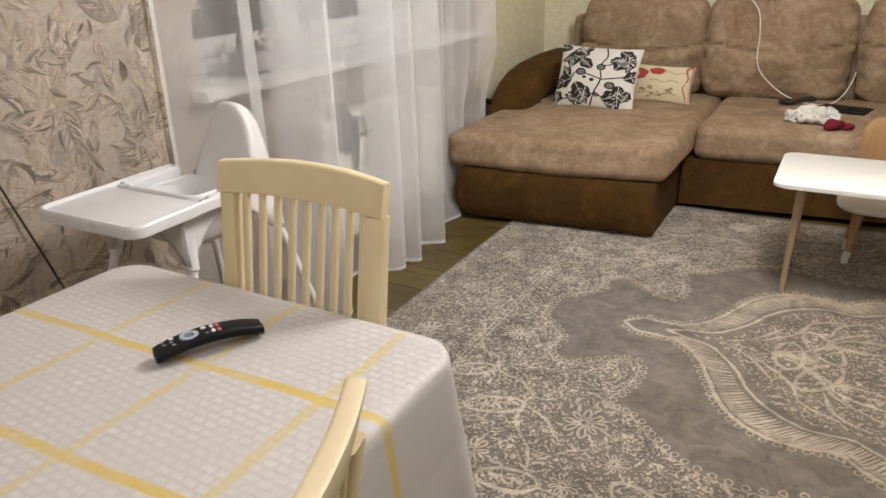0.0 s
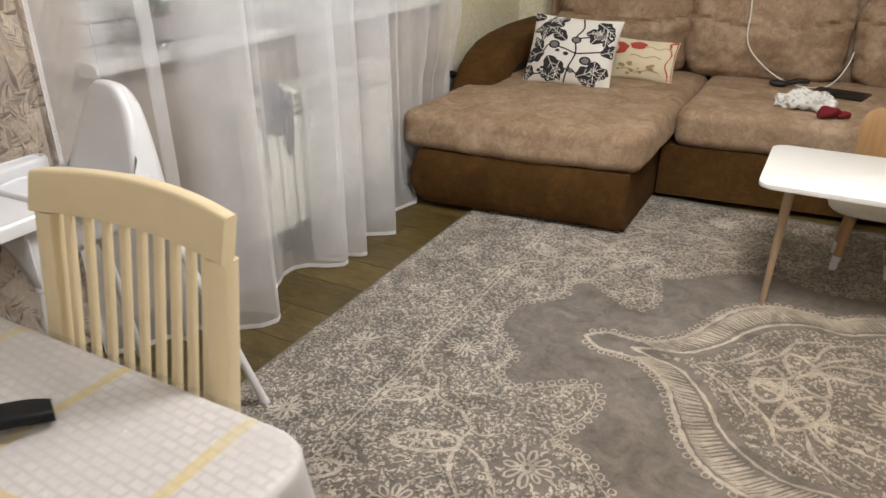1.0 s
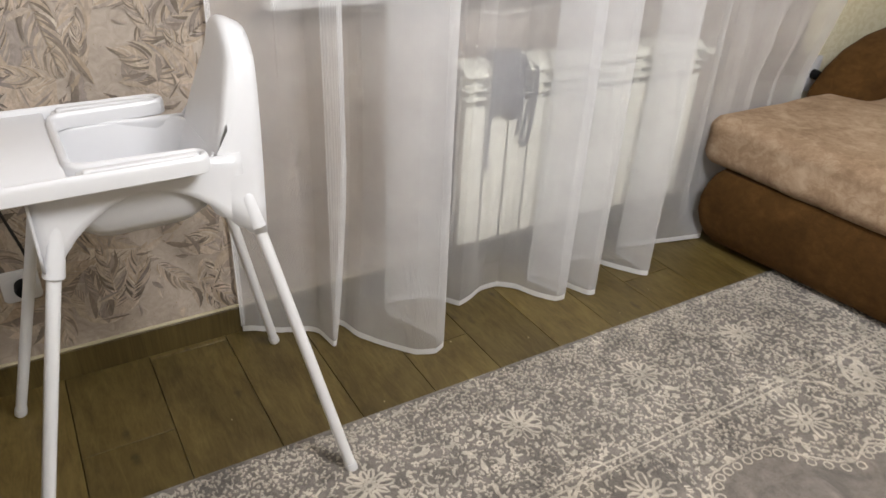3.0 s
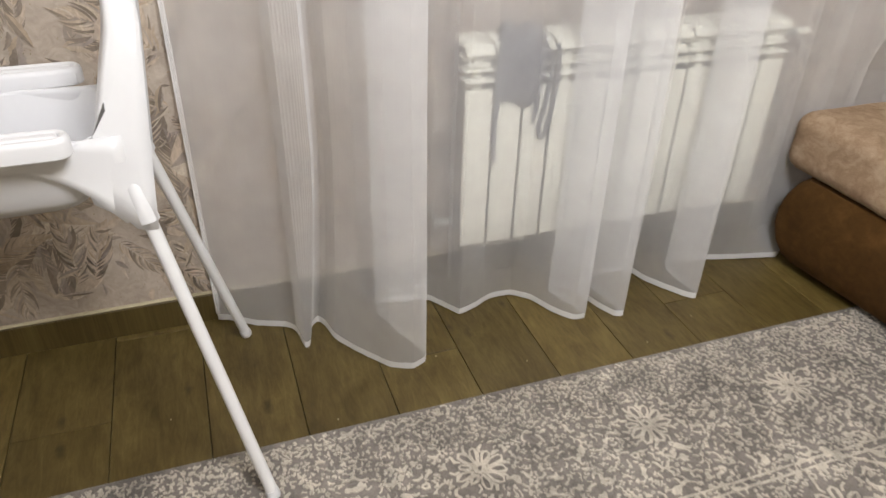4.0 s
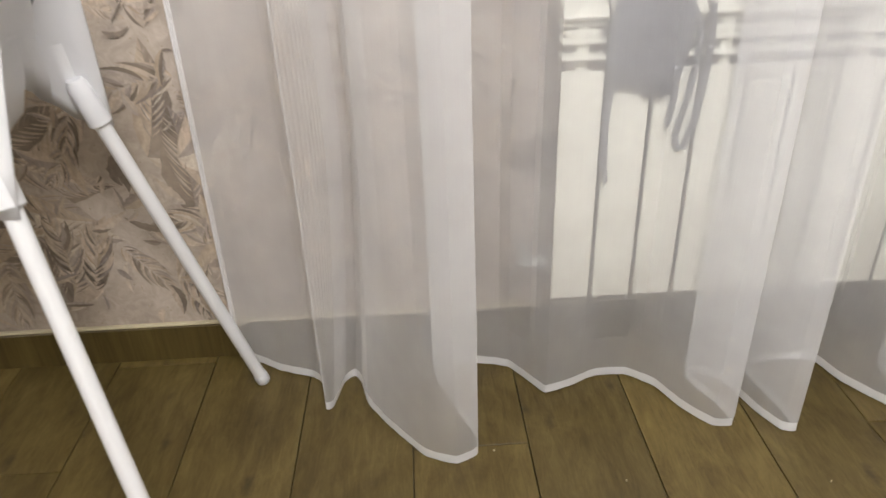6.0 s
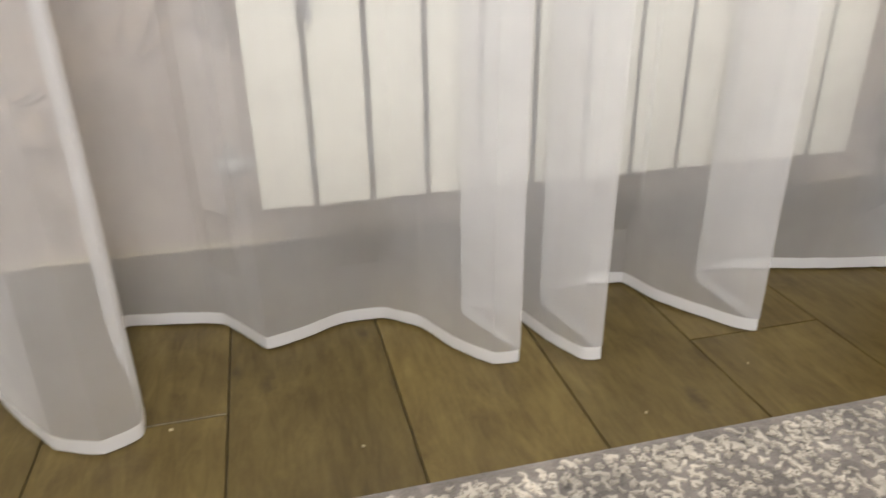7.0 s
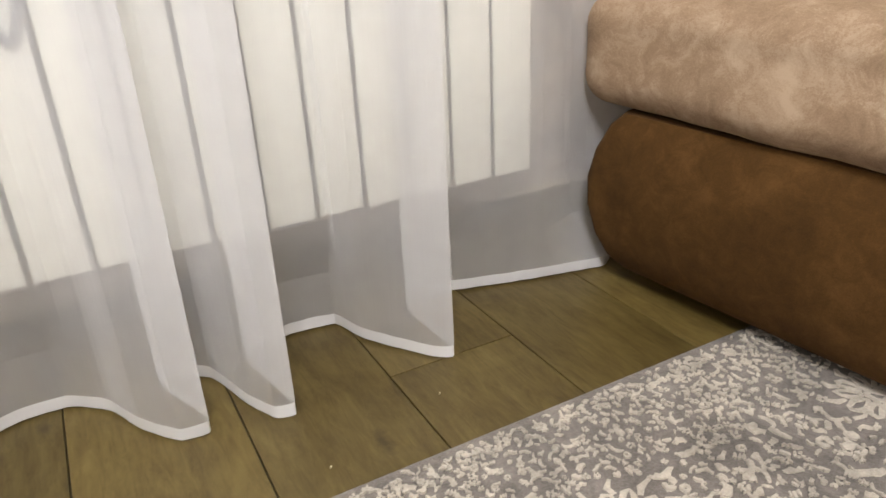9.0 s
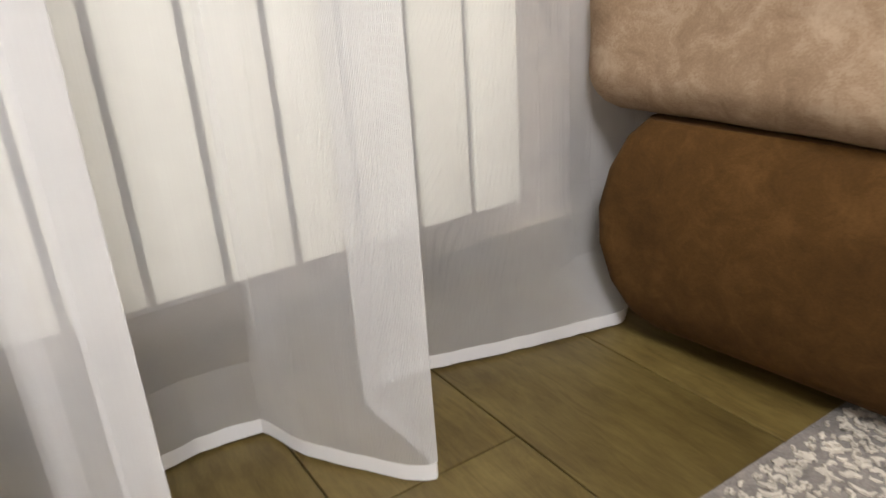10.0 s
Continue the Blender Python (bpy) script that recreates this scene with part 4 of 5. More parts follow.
# ---- high chair ----
def high_chair():
    hc = thing("high_chair", "white plastic high chair with a tray and tube legs", "high chair")
    # local: faces -y, origin on the floor
    sx, zt = 0.148, 0.766
    socks = {"rl": (-0.148, 0.212, 0.63), "rr": (0.148, 0.212, 0.63), "fl": (-0.155, -0.15, 0.62), "fr": (0.155, -0.15, 0.62)}
    feet = {"rl": (-0.262, 0.355, 0), "rr": (0.292, 0.342, 0), "fl": (-0.277, -0.302, 0), "fr": (0.28, -0.305, 0)}
    # backrest hood: front panel rolls over a rounded rim into a flange that runs back to the legs
    rings = []
    arch = []
    n = 28
    for k in range(n + 1):
        a = math.pi * k / n
        c, s = math.cos(a), math.sin(a)
        arch.append((math.copysign(abs(c) ** 0.75, c), s ** 0.85 if s > 0 else 0))
    # rings from the middle of the panel, round the rim, to the rear edge of the flange above the leg sockets
    for width, top, y, y_low, low, swell in ((0.040, 0.865, 0.200, 0.118, 0.70, 0), (0.070, 0.922, 0.203, 0.113, 0.69, 0), (0.092, 0.960, 0.206, 0.112, 0.68, 0), (0.103, 0.980, 0.210, 0.114, 0.672, 0),
                                             (0.108, 0.988, 0.216, 0.122, 0.660, 0), (0.1105, 0.991, 0.224, 0.178, 0.630, 0.046), (0.112, 0.988, 0.236, 0.194, 0.612, 0.038), (0.1125, 0.981, 0.250, 0.210, 0.606, 0.014), (0.1125, 0.975, 0.260, 0.228, 0.606, 0)):
        ring = []
        for cx, sz in arch:
            z = low + (top - low) * sz
            u = (z - 0.61) / 0.38
            spread = 1 + 0.47 * max(1 - u, 0) ** 1.5
            ring.append((cx * width * spread, y_low + (y - y_low) * min(max(u, 0) * 1.2, 1) - swell * math.exp(-((z - 0.755) / 0.062) ** 2), z))
        rings.append(ring)
    bm = loft(rings, closed=False, caps=False)
    bm.faces.new([bm.verts[i] for i in range(n + 1)]) if bm.verts.ensure_lookup_table() is None else None
    back_ob = part("backrest", bm, WHITE_PLASTIC, hc)
    back_ob.modifiers.new("thick", "SOLIDIFY").thickness = 0.004
    # tub
    tub = []
    for z, w, y0, y1, r in ((0.766, 0.138, -0.16, 0.16, 0.05), (0.76, 0.136, -0.155, 0.155, 0.05), (0.70, 0.130, -0.13, 0.15, 0.05), (0.660, 0.12, -0.10, 0.14, 0.05), (0.638, 0.10, -0.08, 0.12, 0.05), (0.632, 0.05, -0.03, 0.06, 0.03)):
        tub.append([(px, py, z) for px, py in round_rect(0, (y0 + y1) / 2, 2 * w, y1 - y0, r, 6)])
    seat = loft(tub, caps=False)
    seat.verts.ensure_lookup_table()
    seat.faces.new([seat.verts[i] for i in range(len(seat.verts) - len(tub[0]), len(seat.verts))])
    part("seat", seat, WHITE_PLASTIC, hc).modifiers.new("thick", "SOLIDIFY").thickness = 0.004
    # skirts with an arch between the sockets
    for side in (-1, 1):
        rows = []
        for k in range(19):
            f = k / 18
            y = -0.165 + 0.365 * f
            zb = 0.622 + 0.106 * math.sin(math.pi * min(max((f - 0.08) / 0.84, 0), 1)) ** 0.7
            zt_here = 0.768
            heights_here = [zb + (zt_here - zb) * j / 5 for j in range(6)]
            # the rear end runs in flush behind the flange of the backrest
            blend = f * f * (3 - 2 * f)
            rows.append([Vector((side * ((1 - blend) * (sx + 0.010 * (1.15 - (z - 0.62) / 0.16)) + blend * (0.1125 * (1 + 0.47 * max(1 - (z - 0.61) / 0.38, 0) ** 1.5) - 0.004)), y, z)) for z in heights_here])
        part("side_skirt", loft(rows, closed=False, caps=False), WHITE_PLASTIC, hc).modifiers.new("thick", "SOLIDIFY").thickness = 0.005
    rows = []
    for k in range(15):
        f = k / 14
        x = -0.168 + 0.336 * f
        zb = 0.622 + 0.106 * math.sin(math.pi * min(max((f - 0.08) / 0.84, 0), 1)) ** 0.7
        rows.append([Vector((x, -0.168, zb + (0.766 - zb) * j / 4)) for j in range(5)])
    part("front_skirt", loft(rows, closed=False, caps=False), WHITE_PLASTIC, hc).modifiers.new("thick", "SOLIDIFY").thickness = 0.005
    for key, s in socks.items():
        f = Vector(feet[key])
        d = (f - Vector(s)).normalized()
        top_end = Vector(s) - d * (0.060 if key[0] == "r" else 0.125)
        part("socket", tube([top_end, Vector(s) - d * 0.05, Vector(s), Vector(s) + d * 0.014, Vector(s) + d * 0.017], [0.012, 0.0165, 0.0180, 0.0185, 0.0155], 18), WHITE_PLASTIC, hc)
        leg = part("leg", tube([Vector(s) - d * 0.02, f - d * 0.02], 0.0125, 14), TUBE_WHITE, hc, "white enamelled tube leg")
        part("end_cap", tube([f - d * 0.026, f - d * 0.02, f - d * 0.006, f - d * 0.001], [0.0135, 0.0145, 0.0145, 0.011], 14), WHITE_PLASTIC, leg)
    # tray: a U round the child's place, with a raised rim
    X, Y0, Y1, notch, ny = 0.197, -0.342, 0.132, 0.134, -0.085
    outline = []
    for cx, cy, r, a0, a1 in ((X, Y0, 0.045, 270, 360), (X, Y1, 0.026, 0, 90), (notch + 0.010, Y1, 0.026, 90, 180), (notch, ny, -0.026, 0, -90), (-notch, ny, -0.026, 270, 180), (-notch - 0.010, Y1, 0.026, 0, 90), (-X, Y1, 0.026, 90, 180), (-X, Y0, 0.045, 180, 270)):
        ox = cx - math.copysign(abs(r), cx) if r > 0 else cx - math.copysign(abs(r), cx)
        oy = (cy + abs(r)) if cy in (Y0, ny) else cy - abs(r)
        if abs(cx) == notch + 0.010:
            ox = cx + math.copysign(r, cx)
        for k in range(7):
            a = radians(a0 + (a1 - a0) * k / 6)
            outline.append((ox + abs(r) * math.cos(a), oy + abs(r) * math.sin(a)))
    def inset(d, z):
        ring = []
        for k, p in enumerate(outline):
            a, b = Vector(outline[k - 1]), Vector(outline[(k + 1) % len(outline)])
            way = (b - a).normalized()
            ring.append((p[0] - way.y * d, p[1] + way.x * d, z))
        return ring

    bm = loft([inset(d, z) for d, z in ((0.003, 0.7645), (0.0, 0.767), (0.0, 0.789), (0.002, 0.795), (0.006, 0.7985), (0.010, 0.7985), (0.013, 0.796), (0.015, 0.7895), (0.017, 0.776))], caps=False)
    add_box(bm, (0, (Y0 + ny) / 2, 0.777), (2 * X - 0.026, ny - Y0 - 0.026, 0.024), 0.004, 2)
    for side in (-1, 1):
        add_box(bm, (side * (X + notch) / 2, (ny + Y1) / 2 - 0.004, 0.7775), (X - notch - 0.024, Y1 - ny - 0.01, 0.024), 0.004, 2)
    part("tray", bm, WHITE_PLASTIC, hc)
    # low ridges on the arms of the tray
    for side in (-1, 1):
        part("tray_ridge", box((side * 0.170, 0.02, 0.7905), (0.020, 0.19, 0.016), 0.006, 3), WHITE_PLASTIC, hc, smooth=False)
    return hc


HC = high_chair()
HC.matrix_world = pose(-1.69, 1.372, 0, 0, 0, 1)

# ---- low table and small chair ----
kt = thing("play_table", "low white play table with beech legs", "table")
part("tabletop", prism(round_rect(0.115, 3.275, 0.70, 0.53, 0.05, 6), 0.495, 0.513, 2, 0.004), WHITE_TOP, kt)
for sxx in (-1, 1):
    for syy in (-1, 1):
        a = Vector((0.115 + sxx * 0.245, 3.275 + syy * 0.155, 0.495))
        f = Vector((0.115 + sxx * 0.257, 3.275 + syy * 0.165, 0.0))
        part("leg", tube([a, f], [0.019, 0.0105], 14), BEECH, kt, "tapered beech leg")

kc = thing("play_chair", "small white chair with wooden ear-shaped backrest", "chair")
b = puffy((0.36, 0.33, 0.055), 3.2, 10, (0, 0, 0.0))
for v in b.verts:
    if v.co.z < 0:
        v.co.x *= 1 + v.co.z * 4
        v.co.y *= 1 + v.co.z * 4
b.transform(pose(0.185, 3.625, 0.290))
part("seat", b, WHITE_TOP, kc)
for sxx in (-1, 1):
    for syy in (-1, 1):
        a = Vector((0.185 + sxx * 0.075, 3.64 + syy * 0.06, 0.268))
        f = Vector((0.183 + sxx * 0.101, 3.64 + syy * 0.094, 0.0))
        m = a.lerp(f, 0.74)
        lg = part("leg", tube([a, m], [0.019, 0.0165], 14), OAK, kc, "honey-coloured wooden leg")
        part("foot", tube([m, f + Vector((0, 0, 0.002)), f], [0.0165, 0.0135, 0.011], 14), WHITE_PLASTIC, lg, "white painted foot")
for x in (0.125, 0.272):
    outl = [(x - 0.050, 0.30), (x + 0.050, 0.30), (x + 0.060, 0.52)] + [(x + 0.062 * math.cos(a), 0.57 + 0.080 * math.sin(a)) for a in [math.pi * k / 10 for k in range(11)]] + [(x - 0.060, 0.52)]
    part("backrest_ear", prism(outl, 3.775, 3.795, 1, 0.006, 2), OAK, kc, "rounded wooden ear panel")

# ---- cushions ----
def motif_leaf(length, width, lobes, n=22):
    """An outline of a lobed leaf along +x from the origin."""
    up, lo = [], []
    for k in range(n + 1):
        f = k / n
        w = width * math.sin(math.pi * min(f ** 0.75, 1)) * (0.72 + 0.28 * abs(math.cos(lobes * math.pi * f)))
        up.append((length * f, w))
        lo.append((length * f, -w))
    return up, lo


def pillow(name, label, w, h, thick, base, at, prints):
    """A knife-edge cushion; prints(add) draws flat shapes that follow its front."""
    th = thing(name, label, "cushion")

    def depth(u, v):
        # half thickness at u, v in -1..1
        return thick / 2 * (max(0, 1 - u * u) ** 0.45) * (max(0, 1 - v * v) ** 0.45)

    def place(u, v, side=-1, lift=0.0):
        pinch = 1 - 0.055 * (1 - abs(v) ** 2) * abs(u) ** 3
        pinch2 = 1 - 0.055 * (1 - abs(u) ** 2) * abs(v) ** 3
        wr = 0.006 * noise.noise(Vector((u * 2.2, v * 2.2, w * 9)))
        return Vector((u * pinch * w / 2, side * (depth(u, v) + lift) + wr, v * pinch2 * h / 2))

    n = 26
    bm = bmesh.new()
    for side in (-1, 1):
        g = [[bm.verts.new(place(math.sin(math.pi / 2 * (2 * i / n - 1)), math.sin(math.pi / 2 * (2 * j / n - 1)), side)) for j in range(n + 1)] for i in range(n + 1)]
        for i in range(n):
            for j in range(n):
                bm.faces.new((g[i][j], g[i + 1][j], g[i + 1][j + 1], g[i][j + 1]))
    bmesh.ops.remove_doubles(bm, verts=bm.verts, dist=0.0004)
    part("cover", bm, base, th)
    sheets = {}

    def add(mat_key, rows, lift):
        """rows: strips of (u, v) points of one length."""
        b = sheets.setdefault(mat_key, bmesh.new())
        vs = [[b.verts.new(place(max(-0.985, min(0.985, u)), max(-0.985, min(0.985, v)), -1, lift)) for u, v in r] for r in rows]
        for p, q in zip(vs, vs[1:]):
            for i in range(len(p) - 1):
                b.faces.new((p[i], p[i + 1], q[i + 1], q[i]))

    prints(add)
    for k, b in sheets.items():
        tagged(part("print", b, k, th), kind="stuff")
    th.matrix_world = at
    return th


def turn2(pts, x, y, ang):
    c, s = math.cos(ang), math.sin(ang)
    return [(x + px * c - py * s, y + px * s + py * c) for px, py in pts]


def stroke(add, key, pts, width, lift):
    pts = [Vector((x, y, 0)) for x, y in pts]
    a, b = [], []
    for i, p in enumerate(pts):
        d = (pts[min(i + 1, len(pts) - 1)] - pts[max(i - 1, 0)]).normalized()
        q = Vector((-d.y, d.x, 0)) * width / 2
        a.append((p + q)[:2])
        b.append((p - q)[:2])
    add(key, [a, b], lift)


def leaf_print(add):
    rnd = random.Random(5)
    stems = [[(-0.02, -0.95), (0.06, -0.5), (0.16, -0.1), (0.10, 0.3), (0.22, 0.62), (0.15, 0.95)], [(0.14, -0.12), (0.45, -0.05), (0.75, 0.05), (0.93, 0.25)], [(0.14, -0.1), (-0.2, 0.02), (-0.5, 0.05)],
             [(0.10, 0.3), (0.5, 0.42), (0.8, 0.62)], [(0.05, -0.5), (0.4, -0.72), (0.85, -0.6)], [(0.05, -0.55), (-0.35, -0.72), (-0.8, -0.8)], [(-0.95, 0.42), (-0.6, 0.55), (-0.25, 0.52)], [(-0.5, 0.05), (-0.62, -0.2), (-0.85, -0.4)]]
    for s in stems:
        stroke(add, PILLOW_BLACK, [p[:2] for p in smooth_line([(x, y, 0) for x, y in s], 6)], 0.036, 0.0016)
    spots = [(-0.55, -0.15, 200, 0.5), (-0.45, -0.25, 290, 0.55), (-0.62, -0.1, 120, 0.32), (0.62, -0.25, 280, 0.5), (0.7, -0.05, 20, 0.42), (0.45, 0.2, 60, 0.36), (-0.1, 0.22, 150, 0.38), (-0.3, 0.62, 200, 0.5), (-0.25, 0.6, 120, 0.3),
             (0.5, 0.85, 330, 0.42), (0.75, 0.7, 280, 0.42), (0.25, -0.75, 40, 0.5), (-0.15, -0.35, 250, 0.42), (-0.7, 0.85, 180, 0.35), (-0.6, 0.55, 250, 0.3), (-0.15, 0.92, 190, 0.4), (0.9, -0.4, 250, 0.3), (-0.85, -0.55, 260, 0.35), (0.3, 0.45, 30, 0.3), (0.85, 0.3, 140, 0.32), (-0.2, -0.9, 160, 0.35), (0.7, -0.9, 170, 0.3)]
    for x, y, a, ln in spots:
        ln *= 1.36
        up, lo = motif_leaf(ln, ln * 0.33, rnd.choice((2, 3)))
        ang = radians(a + rnd.uniform(-12, 12))
        add(PILLOW_BLACK, [turn2(up, x, y, ang), turn2([(p, 0) for p, _ in up], x, y, ang), turn2(lo, x, y, ang)], 0.0022)
        stroke(add, PILLOW_WHITE, turn2([(p * 0.92 + 0.02, 0) for p, _ in up[::2]], x, y, ang), 0.016, 0.0034)
        for f in (0.3, 0.5, 0.68):
            for sd in (-1, 1):
                stroke(add, PILLOW_WHITE, turn2([(ln * f, 0), (ln * (f + 0.1), sd * ln * 0.1), (ln * (f + 0.16), sd * ln * 0.16)], x, y, ang), 0.012, 0.0034)
    for x, y, r in ((-0.35, 0.08, 0.13), (0.12, 0.26, 0.11), (-0.68, 0.5, 0.12), (0.62, 0.42, 0.1), (0.4, -0.28, 0.13), (-0.05, -0.15, 0.06), (-0.25, -0.08, 0.05), (0.12, -0.6, 0.07), (0.55, 0.62, 0.05), (-0.62, -0.68, 0.05), (-0.55, -0.6, 0.04)):
        for key, q, l in ((PILLOW_BLACK, r, 0.0024), (PILLOW_GREY, r * 0.66, 0.0036)):
            if q < 0.04:
                continue
            ring = [(x + q * math.cos(t), y + q * math.sin(t) * 0.9) for t in [2 * math.pi * k / 16 for k in range(17)]]
            add(key, [ring, [(x, y)] * 17], l)


def poppy_print(add):
    for x, y, rx, ry in ((-0.75, 0.45, 0.3, 0.3), (-0.15, 0.62, 0.26, 0.2)):
        ring = [(x + rx * math.cos(t) * (1 + 0.12 * math.sin(5 * t)), y + ry * math.sin(t)) for t in [2 * math.pi * k / 24 for k in range(25)]]
        add(PILLOW_RED, [ring, [(x, y)] * 25], 0.002)
    for x0, x1, y in ((0.1, 0.85, 0.55), (-0.35, 0.6, 0.1), (-0.6, 0.6, -0.55)):
        stroke(add, PILLOW_TAN, [(x0 + (x1 - x0) * k / 10, y + 0.06 * math.sin(k)) for k in range(11)], 0.035, 0.002)
    rnd = random.Random(2)
    for k in range(16):
        x, y, r = rnd.uniform(-0.7, 0.4), rnd.uniform(-0.8, -0.25), rnd.uniform(0.03, 0.10)
        ring = [(x + r * math.cos(t), y + r * math.sin(t)) for t in [2 * math.pi * q / 10 for q in range(11)]]
        add(PILLOW_TAN, [ring, [(x, y)] * 11], 0.002 + k * 0.0001)
    add(PILLOW_RED, [[(0.8 + 0.06 * math.sin(k), -0.98 + 1.96 * k / 12) for k in range(13)], [(0.98, -0.98 + 1.96 * k / 12) for k in range(13)]], 0.002)


pillow("leaf_print_cushion", "white cushion printed with black leaves and figs on the chaise", 0.50, 0.385, 0.15, PILLOW_WHITE, pose(-1.375, 4.30, 0.662, -24, 2, 2), leaf_print)
pillow("poppy_cushion", "small cream cushion printed with red poppies", 0.37, 0.235, 0.14, PILLOW_CREAM, pose(-1.045, 4.58, 0.598, -20, 1, -2), poppy_print)

# ---- clutter on the sofa ----
SEAT = 0.498
usb = thing("charging_cable", "long white charging cable looped over the sofa", "cable")
part("lead", tube(smooth_line([(-0.76, 4.98, 1.105), (-0.66, 4.92, 1.10), (-0.575, 4.86, 1.02), (-0.55, 4.84, 0.88), (-0.545, 4.825, 0.74), (-0.50, 4.81, 0.65), (-0.38, 4.81, 0.55), (-0.25, 4.79, SEAT + 0.006), (-0.10, 4.82, SEAT + 0.008), (-0.02, 4.97, 0.60), (0.005, 5.06, 0.76), (0.015, 5.10, 1.0), (0.03, 5.33, 1.2), (0.03, 5.34, 1.7)], 8), 0.0036, 8), CABLE_WHITE, usb)
part("plug", box((-0.76, 4.98, 1.112), (0.075, 0.03, 0.014), 0.005, 2), CABLE_WHITE, usb)
charger = thing("charger_block", "small dark grey charger on the back cushion", "charger")
part("body", box((-0.53, 4.98, 1.103), (0.085, 0.06, 0.026), 0.005, 2, None), BLACK, charger)
brush = thing("hairbrush", "black oval hairbrush on the seat", "hairbrush")
b = puffy((0.10, 0.07, 0.035), 2.2, 6)
b.transform(pose(-0.335, 4.74, SEAT + 0.018))
part("brush_head", b, BLACK_SOFT, brush)
part("handle", tube([(-0.295, 4.75, SEAT + 0.02), (-0.245, 4.78, SEAT + 0.03), (-0.205, 4.80, SEAT + 0.03), (-0.185, 4.805, SEAT + 0.028)], [0.012, 0.014, 0.016, 0.010], 10), BLACK_SOFT, brush)
tablet = thing("tablet", "thin black tablet lying on the seat", "tablet")
part("body", prism(round_rect(0, 0, 0.26, 0.19, 0.012), 0.0, 0.009, 2, 0.002), BLACK, tablet)
tablet.matrix_world = pose(-0.03, 4.66, SEAT + 0.004, 0, 0, -14)
for nm, lb, mt, c, s, sd in (("crumpled_cloth", "crumpled white patterned baby cloth on the seat", SPECKLED, (-0.165, 4.29, SEAT + 0.034), (0.28, 0.16, 0.080), 1.0), ("red_sock", "small dark red cloth beside the crumpled one", RED_CLOTH, (-0.035, 4.17, SEAT + 0.018), (0.105, 0.075, 0.040), 6.0)):
    b = puffy(s, 2.6, 26, (0, 0, 0), 0.036, 17, sd, (1, 1.4, 1))
    for v in b.verts:
        v.co.z = max(v.co.z, -s[2] * 0.42)
        v.co.y += 0.02 * math.sin(v.co.x * 18 + sd)
    b.transform(pose(*c, 0, 0, -16))
    ob = part(nm, b, mt)
    tagged(ob, lb, "cloth")

# ---- crumbs on the tiles ----
rnd = random.Random(21)
for x, y in ((-1.58, 1.89), (-1.60, 2.745), (-1.72, 2.18), (-1.63, 2.40), (-1.66, 2.93), (-1.70, 1.52)):
    b = puffy((rnd.uniform(0.003, 0.005), rnd.uniform(0.002, 0.0035), 0.003), 3, 2)
    b.transform(pose(x, y, 0.0016, 0, 0, rnd.uniform(0, 180)))
    tagged(part("crumb", b, PUTTY), "tiny pale crumb lying on the wood-look tiles", "crumb", "crumbs on the floor")

# ---- rug ----
RX0, RX1, RY_0, RY_1, RT, DY = -1.545, 2.45, 1.06, 4.06, 0.010, 0.035
rug = thing("rug", "grey vintage-style rug with raised ivory scrollwork", "rug")
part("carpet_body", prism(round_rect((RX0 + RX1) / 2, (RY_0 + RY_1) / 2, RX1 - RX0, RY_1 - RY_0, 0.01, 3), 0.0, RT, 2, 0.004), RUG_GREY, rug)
AX, CX = 2.555, 0.45
verts, faces = [], []
rnd = random.Random(11)


def ribbon(pts, width, taper=True, rough=0.36):
    """A raised line of ivory pile with an uneven edge."""
    if len(pts) < 2:
        return
    base = len(verts)
    n = len(pts)
    for i, (x, y) in enumerate(pts):
        x0, y0 = pts[max(i - 1, 0)]
        x1, y1 = pts[min(i + 1, n - 1)]
        dx, dy = x1 - x0, y1 - y0
        l = math.hypot(dx, dy) or 1
        w = width / 2 * (1 + rnd.uniform(-rough, rough))
        if taper:
            w *= 0.35 + 0.65 * math.sin(math.pi * (i + 0.5) / n)
        ox, oy = -dy / l * w, dx / l * w
        x, y = x + rnd.uniform(-0.3, 0.3) * min(width, 0.006), y + rnd.uniform(-0.3, 0.3) * min(width, 0.006)
        h = RT + 0.0014 + len(verts) * 3e-9
        verts.extend(((x + ox * 1.25, y + oy * 1.25, RT - 0.001), (x + ox, y + oy, h), (x - ox, y - oy, h), (x - ox * 1.25, y - oy * 1.25, RT - 0.001)))
    for i in range(n - 1):
        a = base + 4 * i
        for k in range(3):
            faces.append((a + k, a + 4 + k, a + 5 + k, a + 1 + k))


def inside(x, y, m=0.012):
    return RX0 + m < x < RX1 - m and RY_0 + m < y < RY_1 - m


def arc(cx, cy, rx, ry, a0, a1, rot=0.0, n=10):
    out = []
    for k in range(n + 1):
        a = radians(a0 + (a1 - a0) * k / n)
        px, py = rx * math.cos(a), ry * math.sin(a)
        out.append((cx + px * math.cos(rot) - py * math.sin(rot), cy + px * math.sin(rot) + py * math.cos(rot)))
    return out


def petal(x, y, ang, ln, wd, line_w):
    pts = []
    for k in range(9):
        f = k / 8
        t = math.pi * 2 * f
        px, py = ln / 2 - ln / 2 * math.cos(t), wd * math.sin(t) * (0.6 + 0.4 * (1 - math.cos(t)) / 2)
        pts.append((x + px * math.cos(ang) - py * math.sin(ang), y + px * math.sin(ang) + py * math.cos(ang)))
    ribbon(pts, line_w, False)


